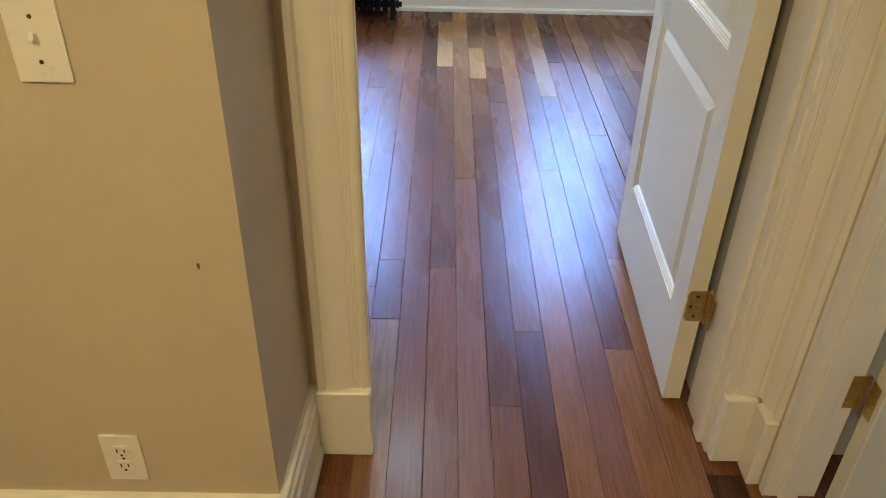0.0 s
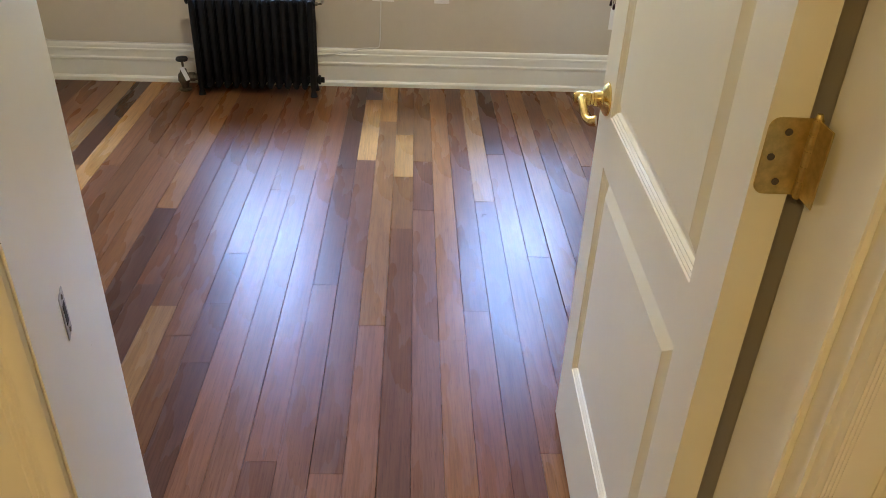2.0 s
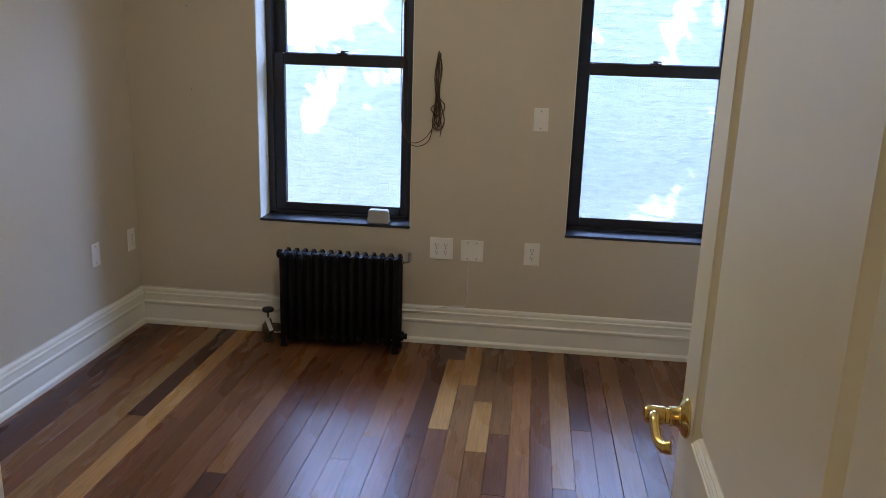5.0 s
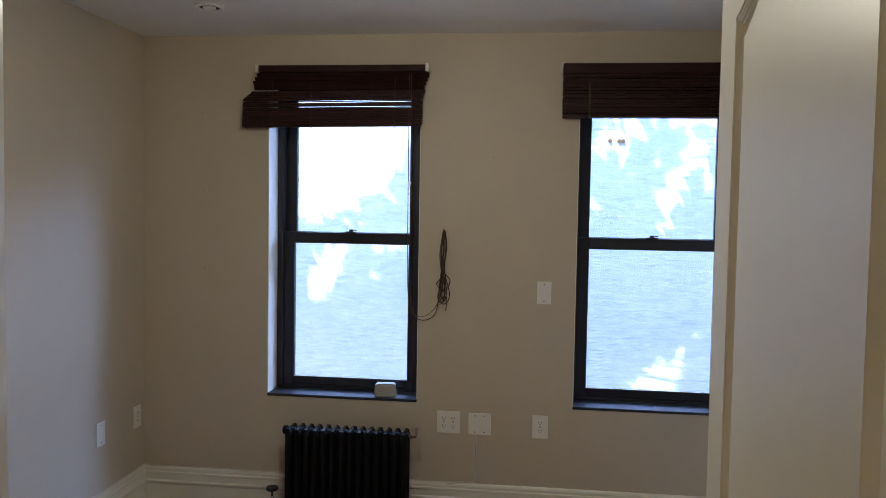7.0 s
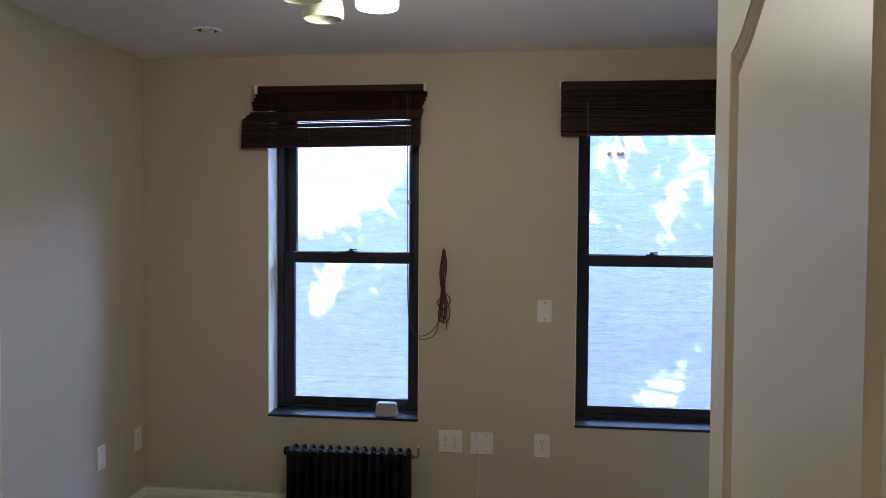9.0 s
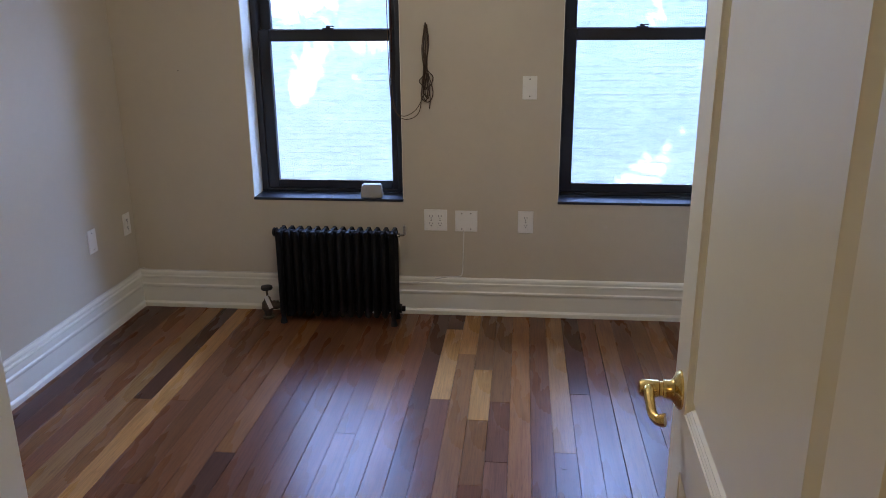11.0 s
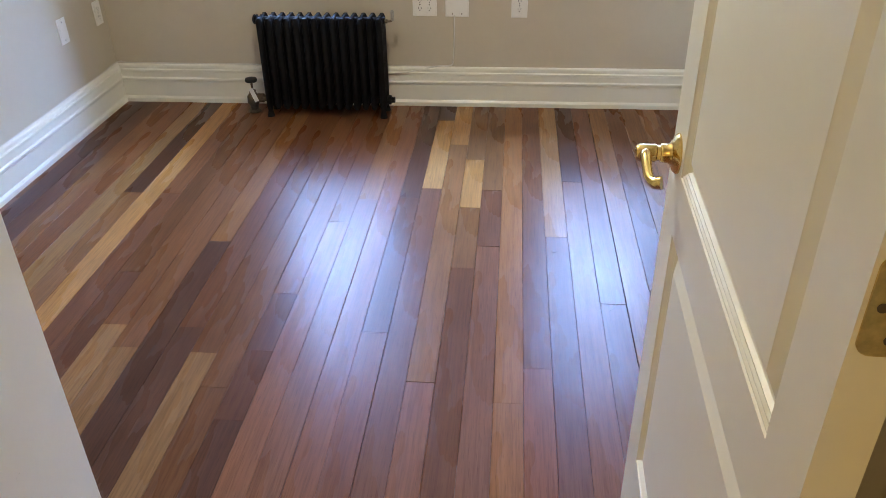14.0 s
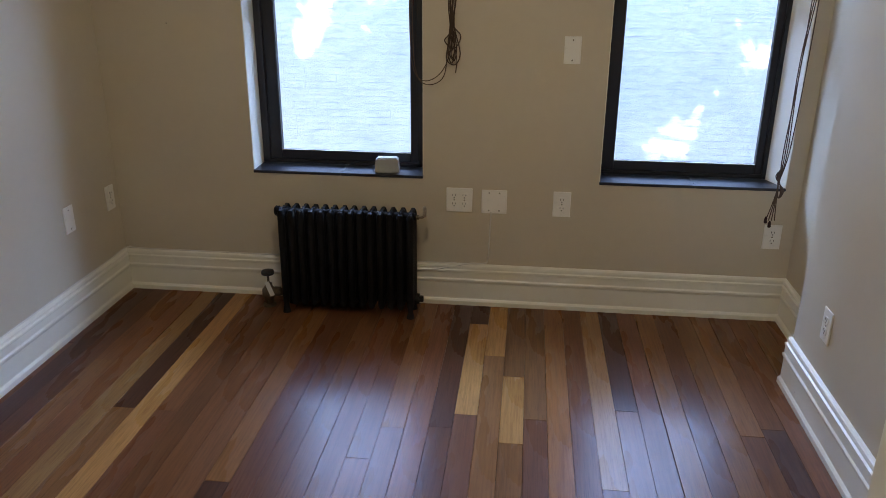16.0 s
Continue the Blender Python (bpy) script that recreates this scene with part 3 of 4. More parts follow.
blind2 = thing("window_blind", "raised dark mahogany wooden blind, neatly stacked", "blind", (0, 0, 0))
part("valance", box(0.372, 1.292, BY - 0.040, BY - 0.032, 2.238, 2.286, 0.003), SLAT, blind2)
part("headrail", box(0.376, 1.288, BY - 0.03, BY + 0.03, 2.243, 2.283, 0.003), SLAT, blind2)
part("bracket", box(0.366, 0.384, BY - 0.037, WY - 0.001, 2.258, 2.292, 0.003), PLATE, blind2, "white plastic bracket")
for i in range(32):
    part("slat", slat(0.374 + rng.uniform(-0.002, 0.003), 1.290 + rng.uniform(-0.003, 0.003), BY + rng.uniform(-0.003, 0.003), 2.237 - i * 0.0061, radians(rng.uniform(-9, 5)), rng.uniform(-0.001, 0.001), 0, 0.05, 0.0056), SLAT, blind2)
part("bottom_rail", box(0.374, 1.29, BY - 0.026, BY + 0.026, 2.032, 2.047, 0.003), SLAT, blind2)
for x in (0.50, 1.16):
    part("ladder_tape", box(x - 0.004, x + 0.004, BY - 0.033, BY - 0.029, 2.02, 2.2), CORDMAT, blind2)
# long cords hanging beside the right window, knotted below the sill
for i in range(4):
    x = 1.205 + i * 0.008
    part("lift_cord", tube(smooth_path([(x, BY - 0.03, 2.22), (x + 0.012 * math.sin(i), BY - 0.028, 1.6), (x - 0.012 + 0.01 * math.cos(i * 2), BY - 0.03, 1.15),
                                        (x - 0.016, BY - 0.034, 0.80), (1.19, BY - 0.036, 0.66), (1.182 + 0.004 * i, BY - 0.03, 0.58), (1.166 + 0.012 * i, BY - 0.02, 0.49)]), 0.0022, 6), CORDMAT, blind2)
for i in range(3):
    part("cord_knot", tube(smooth_path([(1.193, BY - 0.036, 0.74 - i * 0.01), (1.183 - 0.006 * i, BY - 0.048, 0.69), (1.20 + 0.005 * i, BY - 0.046, 0.63), (1.194, BY - 0.04, 0.60), (1.184, BY - 0.03, 0.70)]), 0.0026, 6), CORDMAT, blind2)
for x, z in ((1.166, 0.495), (1.184, 0.476)):
    part("cord_tassel", lathe([(0.003, 0.012), (0.006, 0.004), (0.0075, -0.014), (0.004, -0.018)], n=10, m=Matrix.Translation((x, BY - 0.02, z))), SLAT, blind2)

# ---- radiator ----
rad = thing("radiator", "black cast-iron column radiator under the window", "radiator", (0, 0, 0))
RXL, PITCH, N, RY = -0.952, 0.0442, 14, 5.235


def radiator_section():
    """One four-tube section with rounded headers."""
    bm = bmesh.new()
    for k in range(4):
        y = (k - 1.5) * 0.034
        tube([(0, y, 0.040), (0, y, 0.052), (0, y, 0.475), (0, y, 0.490)], 0.015, 12, bm, [0.009, 0.0155, 0.0155, 0.009])
    # flat header bars behind the front tubes, and the hubs that join the sections
    for z in (0.073, 0.468):
        box(-0.011, 0.011, -0.052, 0.052, z - 0.016, z + 0.016, 0.005, bm)
        lathe([(0.018, -0.0225), (0.018, 0.0225)], "x", 12, bm, Matrix.Translation((0, 0, z)))
    tube([(0, -0.058, 0.474), (0, -0.05, 0.483), (0, 0.05, 0.483), (0, 0.058, 0.474)], 0.0085, 10, bm)
    return bm


sec = part("section", radiator_section(), RADIATOR, rad, smooth=True)
sec.location = (RXL + PITCH / 2, RY, 0)
for i in range(1, N):
    s2 = new("section", sec.data)
    s2.parent, s2.location = rad, (RXL + PITCH * (i + 0.5), RY, 0)
for i in (0, N - 1):
    for y in (-0.052, 0.052):
        part("foot", lathe([(0.019, 0.0), (0.017, 0.008), (0.012, 0.03), (0.014, 0.06)], n=10, m=Matrix.Translation((RXL + PITCH * (i + 0.5), RY + y, 0))), RADIATOR, rad)
xr = RXL + PITCH * N
part("plug", lathe([(0.024, 0), (0.024, 0.012), (0.015, 0.012), (0.015, 0.03)], "x", 6, m=Matrix.Translation((xr, RY, 0.075))), RADIATOR, rad)
part("plug", lathe([(0.024, -0.012), (0.02, -0.018), (0.012, -0.022), (0.024, 0)], "x", 12, m=Matrix.Translation((RXL, RY, 0.47))), RADIATOR, rad)
vent = part("air_vent", tube(smooth_path([(xr, RY, 0.465), (xr + 0.018, RY, 0.465), (xr + 0.03, RY, 0.467), (xr + 0.034, RY, 0.48)]), 0.005, 8), DULLBRASS, rad, "small dull metal air vent")
part("vent_body", lathe([(0.006, 0.468), (0.0085, 0.472), (0.0085, 0.512), (0.004, 0.518)], n=10, m=Matrix.Translation((xr + 0.036, RY, 0))), NICKEL, vent)
part("vent_nut", lathe([(0.010, 0), (0.010, 0.012)], "x", 6, m=Matrix.Translation((xr, RY, 0.465))), DULLBRASS, vent)
valve = part("valve_body", lathe([(0.012, 0), (0.03, 0.003), (0.03, 0.012), (0.018, 0.016), (0.022, 0.04), (0.032, 0.055), (0.03, 0.085), (0.018, 0.10), (0.016, 0.115), (0.008, 0.118)], n=18,
              m=Matrix.Translation((-1.028, RY, 0))), DULLBRASS, rad, "tarnished brass steam valve", True)
part("union_nut", lathe([(0.016, -0.075), (0.016, -0.05), (0.024, -0.048), (0.024, -0.022), (0.018, -0.02), (0.018, 0.0)], "x", 8, m=Matrix.Translation((RXL, RY, 0.075))), DULLBRASS, valve)
part("valve_stem", tube([(-1.028, RY, 0.11), (-1.028, RY, 0.165)], 0.006, 8), DULLBRASS, valve)
part("handwheel", lathe([(0.006, 0.158), (0.028, 0.160), (0.031, 0.167), (0.028, 0.176), (0.008, 0.180)], n=18, m=Matrix.Translation((-1.028, RY, 0))), RUBBER, valve, "black round hand wheel", True)
tg = box(-0.011, 0.011, -0.001, 0.001, -0.07, 0.0)
bmesh.ops.transform(tg, verts=tg.verts, matrix=pose(-1.024, RY - 0.036, 0.135, -8, -24, 0))
part("paper_tag", tg, TAG, valve, "white paper tag")

# ---- sill block ----
bm = bmesh.new()
r = bmesh.ops.create_cube(bm, size=1)
for v in r["verts"]:
    k = 0.86 if v.co.z > 0 else 1.0
    v.co = Vector((v.co.x * 0.115 * k, v.co.y * 0.062 * k, v.co.z * 0.068 + 0.034))
bmesh.ops.bevel(bm, geom=bm.edges[:], offset=0.006, segments=2, affect="EDGES")
blk = part("stone_block", bm, STONE)
blk.matrix_world = pose(-0.492, WY + 0.045, SILL + 0.014, 0, 0, 3)
tagged(blk, "small pale chipped stone block on the sill", "block")


# ---- wall plates ----
def receptacle(parent, cx, cz):
    """The two faces of a duplex outlet with their slots, in the plate's own plane."""
    for dz in (0.0195, -0.0195):
        out = [(0.0168 * math.cos(a), max(-0.0135, min(0.0135, 0.0168 * math.sin(a)))) for a in (2 * math.pi * i / 20 for i in range(20))]
        f = prism([(cx + u, cz + dz + v) for u, v in out], "y", -0.0085, -0.004)
        face = part("socket_face", f, PLATE, parent)
        s = box(cx - 0.0078, cx - 0.0056, -0.0092, -0.008, cz + dz - 0.001, cz + dz + 0.008)
        box(cx + 0.0056, cx + 0.0078, -0.0092, -0.008, cz + dz, cz + dz + 0.0075, 0, s)
        lathe([(0.0026, -0.0092), (0.0026, -0.008)], "y", 10, s, Matrix.Translation((cx, 0, cz + dz - 0.0075)))
        part("slots", s, DARKSLOT, face)


def screw(parent, x, z):
    s = part("screw", lathe([(0.0032, -0.0058), (0.0032, -0.004)], "y", 10, m=Matrix.Translation((x, 0, z))), DULLBRASS, parent)
    return s


def wall_plate(kind, m, w, h, label):
    """A bevelled cover plate facing -y, moved to its wall by m."""
    ob = thing({"quad": "wall_outlet", "duplex": "wall_outlet", "blank": "blank_plate", "blank2": "blank_plate", "switch": "light_switch"}[kind], label,
               {"quad": "outlet", "duplex": "outlet", "blank": "wall plate", "blank2": "wall plate", "switch": "switch"}[kind])
    bm = box(-w / 2, w / 2, -0.0055, 0.0, -h / 2, h / 2, 0.0025, seg=2)
    part("cover_plate", bm, PLATE, ob)
    if kind == "quad":
        for cx in (-0.023, 0.023):
            receptacle(ob, cx, 0)
            screw(ob, cx, 0)
    elif kind == "duplex":
        receptacle(ob, 0, 0)
        screw(ob, 0, 0)
    elif kind == "blank2":
        for cx in (-0.023, 0.023):
            for cz in (-0.041, 0.041):
                screw(ob, cx, cz)
    elif kind == "blank":
        for cz in (-0.041, 0.041):
            screw(ob, 0, cz)
    else:
        part("toggle_slot", box(-0.005, 0.005, -0.0065, -0.005, -0.012, 0.012), PLATE, ob)
        tb = box(-0.0038, 0.0038, -0.018, -0.004, -0.005, 0.006, 0.001)
        bmesh.ops.rotate(tb, verts=tb.verts, cent=(0, -0.004, 0), matrix=Matrix.Rotation(radians(-28), 3, "X"))
        part("toggle", tb, PLATE, ob)
        for cz in (-0.030, 0.030):
            screw(ob, 0, cz)
    ob.matrix_world = m
    return ob


wall_plate("quad", pose(-0.157, WY, 0.511), 0.118, 0.112, "ivory four-socket wall outlet above the baseboard")
wall_plate("blank2", pose(0.0, WY, 0.508), 0.114, 0.110, "ivory double blank cover plate with four screws")
wall_plate("duplex", pose(0.301, WY, 0.508), 0.078, 0.116, "ivory duplex wall outlet below the wall's middle")
wall_plate("blank", pose(0.306, WY, 1.178), 0.070, 0.112, "ivory blank cover plate at chest height")
wall_plate("duplex", pose(1.222, WY, 0.396), 0.076, 0.112, "ivory duplex outlet under the second window")
wall_plate("blank", pose(LX, 4.955, 0.485, 0, 0, 90), 0.07, 0.114, "ivory blank plate on the side wall")
wall_plate("duplex", pose(LX, 5.295, 0.480, 0, 0, 90), 0.07, 0.114, "ivory duplex outlet near the corner")
wall_plate("duplex", pose(CX, 4.50, 0.387, 0, 0, -90), 0.072, 0.116, "ivory duplex outlet on the projecting wall")
wall_plate("duplex", pose(-0.628, AY, 0.302), 0.072, 0.117, "ivory duplex outlet in the hall, lit warm")
wall_plate("switch", pose(-0.578, AY, 1.09), 0.072, 0.117, "ivory toggle light switch in the hall")

# ---- scuffs on the hall wall ----
for x, z, w, h2 in ((-0.425, 0.735, 0.0025, 0.007), (-0.50, 0.135, 0.004, 0.010), (-0.83, 0.50, 0.003, 0.006)):
    sc = prism([(x + w * math.cos(k) * (1 + 0.3 * math.sin(3 * k)), z + h2 * math.sin(k) * (1 + 0.2 * math.cos(2 * k))) for k in (i * 0.52 for i in range(12))], "y", AY - 0.0008, AY)
    tagged(part("scuff_mark", sc, SCUFF), "small brown scuff on the hall wall", "mark", "scuffs on the hall wall")

# ---- nail holes in the window wall, scratches on the floor ----
for x, z in ((-1.461, 2.061), (-1.452, 1.661), (-1.446, 1.259), (0.042, 1.842)):
    tagged(part("nail_hole", lathe([(0.0028, WY - 0.0006), (0.0020, WY - 0.0012)], "y", 8, m=Matrix.Translation((x, 0, z))), DARKSLOT), "tiny dark nail hole in the greige wall", "mark", "nail holes in the window wall")
for x, y, turn, long in ((0.432, 3.955, 70, 0.022), (0.446, 3.945, 20, 0.016), (0.438, 3.925, 95, 0.018), (0.62, 3.62, 60, 0.05)):
    sc = box(-long / 2, long / 2, -0.0012, 0.0012, 0, 0.0005)
    mark = part("floor_scratch", sc, SCUFF)
    mark.matrix_world = pose(x, y, 0.0006, 0, 0, turn)
    tagged(mark, "short dark scratch in the varnished floor board", "mark", "scratches on the floor")

# ---- cables ----
cb = thing("wall_cable", "thin white cable from the blank plate along the baseboard", "cable")
part("cable", tube(smooth_path([(-0.013, WY - 0.004, 0.46), (-0.014, WY - 0.006, 0.40), (-0.017, WY - 0.006, 0.30), (-0.022, WY - 0.007, 0.225), (-0.04, WY - 0.010, 0.2110), (-0.10, WY - 0.012, 0.2080),
                                (-0.20, WY - 0.012, 0.186), (-0.28, WY - 0.026, 0.176), (-0.40, WY - 0.028, 0.172), (-0.6, WY - 0.028, 0.172)]), 0.0035, 8), CABLE, cb)
part("cable", tube(smooth_path([(-0.05, WY - 0.008, 0.2080), (-0.16, WY - 0.01, 0.2070), (-0.30, WY - 0.01, 0.2070), (-0.45, WY - 0.01, 0.2070)]), 0.002, 6), CABLE, cb)
wc = thing("wall_cable", "thin white cable lying on the side baseboard", "cable")
part("cable", tube(smooth_path([(LX + 0.008, 2.3, 0.2060), (LX + 0.008, 3.6, 0.2065), (LX + 0.008, 4.6, 0.2060), (LX + 0.010, 4.9, 0.2100), (LX + 0.008, 5.2, 0.2060), (LX + 0.012, 5.30, 0.2150), (LX + 0.03, WY - 0.015, 0.2160),
                                (LX + 0.08, WY - 0.008, 0.2070), (LX + 0.5, WY - 0.008, 0.2060), (-1.0, WY - 0.008, 0.2060)]), 0.0028, 8), CABLE, wc)

# ---- room door, open ----
FX, HE, DW, DT = 0.527, 2.037, 0.795, 0.045   # face, hinge edge, width, thickness
d1 = tagged(new("door_1"), "white two-panel door with arched upper panel, standing open", "door", kind="structure")
P0, P1 = 0.100, 0.688     # panels, from the hinge edge
LO, LT, UO, US, UC = 0.250, 0.787, 0.894, 1.868, 1.978


def arch(n=26):
    """Outline of the upper panel, whose head swells from shoulders to a crown."""
    pts = [(P0, UO), (P1, UO), (P1, US)]
    for i in range(1, n):
        t = i / n
        s = 0.5 - 0.5 * math.cos(2 * math.pi * min(t, 1 - t))
        pts.append((P1 + (P0 - P1) * t, US + (UC - US) * (0.15 * math.sin(math.pi * t) + 0.85 * s)))
    pts.append((P0, US))
    return pts


LOWER = [(P0, LO), (P1, LO), (P1, LT), (P0, LT)]
UPPER = arch()


def inset(poly, d):
    n, out = len(poly), []
    for i in range(n):
        p0, p1, p2 = (Vector(poly[(i + k) % n]) for k in (-1, 0, 1))
        a, b = (p1 - p0).normalized(), (p2 - p1).normalized()
        na, nb = Vector((-a.y, a.x)), Vector((-b.y, b.x))
        q = (na + nb)
        q = q.normalized() / max(0.35, math.sqrt(max(0.0, (1 + na.dot(nb)) / 2)))
        out.append(p1 + q * d)
    return out


PROFILE = [(0, 0), (0.001, 0.003), (0.005, 0.0022), (0.008, 0.005), (0.011, 0.0042), (0.014, 0.0075), (0.017, 0.007), (0.020, 0.0125), (0.0225, 0.0135), (0.025, 0.0125),
           (0.046, 0.0035), (0.048, 0.0025)]


def door_panel(poly):
    bm = bmesh.new()
    rings = [[bm.verts.new((d, p.x, p.y)) for p in inset(poly, w)] for w, d in PROFILE]
    for a, b in zip(rings, rings[1:]):
        for i in range(len(a)):
            bm.faces.new((a[i], a[(i + 1) % len(a)], b[(i + 1) % len(b)], b[i]))
    bm.faces.new(rings[-1])
    return bm


ZB, ZT = 0.012, 2.045
for nm, poly in (("stile", [(0, ZB), (P0, ZB), (P0, ZT), (0, ZT)]), ("stile", [(P1, ZB), (DW, ZB), (DW, ZT), (P1, ZT)]),
                 ("rail", [(P0, ZB), (P1, ZB), (P1, LO), (P0, LO)]), ("rail", [(P0, LT), (P1, LT), (P1, UO), (P0, UO)]),
                 ("rail", [(P0, ZT), (P0, US)] + UPPER[:2:-1][1:] + [(P1, US), (P1, ZT)])):
    part(nm, prism(poly, "x", 0, 0.016), DOOR, d1)
for poly in (LOWER, UPPER):
    part("panel", door_panel(poly), DOOR, d1, smooth=False)
part("core", box(0.0162, DT, 0.0006, DW - 0.0006, ZB + 0.0005, ZT - 0.0005), DOOR, d1)


def lever(parent):
    y, z = DW - 0.058, 0.915
    rose = part("rosette", lathe([(0.034, 0.0), (0.034, -0.003), (0.030, -0.008), (0.026, -0.009), (0.023, -0.012), (0.019, -0.013), (0.016, -0.018), (0.016, -0.030)], "x", 28, m=Matrix.Translation((0, y, z))), BRASS, parent, "polished brass rosette", True)
    hub = part("lever_hub", lathe([(0.013, -0.030), (0.013, -0.036), (0.015, -0.038), (0.015, -0.064), (0.012, -0.070), (0.004, -0.072)], "x", 22, m=Matrix.Translation((0, y, z))), BRASS, rose, "", True)
    pts = smooth_path([(-0.055, y, z), (-0.056, y - 0.022, z + 0.003), (-0.056, y - 0.045, z - 0.004), (-0.054, y - 0.066, z - 0.013), (-0.047, y - 0.080, z - 0.016), (-0.036, y - 0.084, z - 0.014)])
    n = len(pts)
    part("lever", tube(pts, 0.009, 12, radii=[0.012 - 0.004 * math.sin(math.pi * i / n) for i in range(n)]), BRASS, rose, "curved polished brass lever", True)


lever(d1)


def hinge(parent, z):
    """A brass butt hinge: a leaf with rounded corners on the door's edge, the knuckle and the leaf on the jamb."""
    h = 0.089
    out = []
    for cx, cz, a0 in ((0.004, h / 2, 90), (0.004, -h / 2, 180)):
        for k in range(7):
            a = radians(a0 + 90 * k / 6)
            out.append((cx + 0.012 + 0.012 * math.cos(a), cz - math.copysign(0.012, cz) + 0.012 * math.sin(a)))
    out += [(DT + 0.004, -h / 2), (DT + 0.004, h / 2)]
    leaf = part("hinge", prism([(u, z + v) for u, v in out], "y", -0.0022, 0.0), OLDBRASS, parent, "aged brass butt hinge")
    for dz, u in ((0.029, 0.026), (0, 0.014), (-0.029, 0.026)):
        part("screw", lathe([(0.0042, -0.0034), (0.0040, -0.002), (0.001, -0.0026)], "y", 10, m=Matrix.Translation((u, 0, z + dz))), DULLBRASS, leaf)
    for k in range(5):
        part("knuckle", lathe([(0.0058, z - h / 2 + k * h / 5 + 0.0006), (0.0058, z - h / 2 + (k + 1) * h / 5 - 0.0006)], n=12, m=Matrix.Translation((DT + 0.008, -0.004, 0))), OLDBRASS, leaf)
    part("pin", lathe([(0.003, z - h / 2 - 0.004), (0.0045, z - h / 2 - 0.002), (0.0045, z + h / 2 + 0.002), (0.003, z + h / 2 + 0.006)], n=10, m=Matrix.Translation((DT + 0.008, -0.004, 0))), OLDBRASS, leaf)
    part("jamb_leaf", box(DT + 0.008, DT + 0.0102, -0.04, -0.004, z - h / 2, z + h / 2, 0.0008), OLDBRASS, leaf)


for z in (0.312, 1.128, 1.85):
    hinge(d1, z)
d1.matrix_world = pose(FX, HE, 0, 0, 0, -1.9)

st = thing("strike_plate", "small metal strike plate let into the jamb", "strike plate")
part("plate", box(0, 0.0016, -0.014, 0.014, 0.885, 0.945, 0.0006), NICKEL, st)
part("latch_hole", box(0.0008, 0.0022, -0.008, 0.005, 0.902, 0.930), DARKSLOT, st)
for z in (0.892, 0.938):
    part("screw", lathe([(0.0032, 0.0012), (0.003, 0.0026)], "x", 10, m=Matrix.Translation((0, 0, z))), DULLBRASS, st)
st.matrix_world = pose(-0.2465, 2.025, 0, 0, 0, 16.3)

# ---- second door, open into the next room ----
d2 = tagged(new("door_2"), "white door standing open beyond the hall", "door", kind="structure")
part("slab", box(0.0, 0.76, -DT, 0.0, 0.012, 2.045, 0.002), DOOR, d2)
h = 0.089
for z in (0.325, 1.13, 1.85):
    lf = part("hinge", box(-0.0022, 0.0, -0.03, 0.0, z - h / 2, z + h / 2, 0.0008), OLDBRASS, d2, "aged brass butt hinge")
    part("knuckle", lathe([(0.0058, z - h / 2), (0.0058, z + h / 2)], n=12, m=Matrix.Translation((-0.006, 0.008, 0))), OLDBRASS, lf)
    part("jamb_leaf", box(-0.038, -0.008, 0.0105, 0.0125, z - h / 2, z + h / 2, 0.0008), OLDBRASS, lf)
d2.matrix_world = pose(SX + 0.131, SJ - 0.034, 0, 0, 0, 0)

# ---- ceiling lamp ----
LXC, LYC = -0.317, 3.71
lamp = thing("ceiling_lamp", "nickel three-arm ceiling lamp with frosted bell shades, one lit", "lamp", (LXC, LYC, 0))
part("canopy", lathe([(0.062, TOP), (0.062, TOP - 0.012), (0.050, TOP - 0.024), (0.018, TOP - 0.028), (0.012, TOP - 0.05)], n=28), NICKEL, lamp, "", True)
part("stem", tube([(0, 0, TOP - 0.02), (0, 0, TOP - 0.11)], 0.010, 12), NICKEL, lamp)
part("hub", lathe([(0.014, TOP - 0.085), (0.026, TOP - 0.092), (0.028, TOP - 0.13), (0.016, TOP - 0.142), (0.011, TOP - 0.152), (0.013, TOP - 0.16), (0.009, TOP - 0.172), (0.002, TOP - 0.174)], n=24), NICKEL, lamp, "", True)
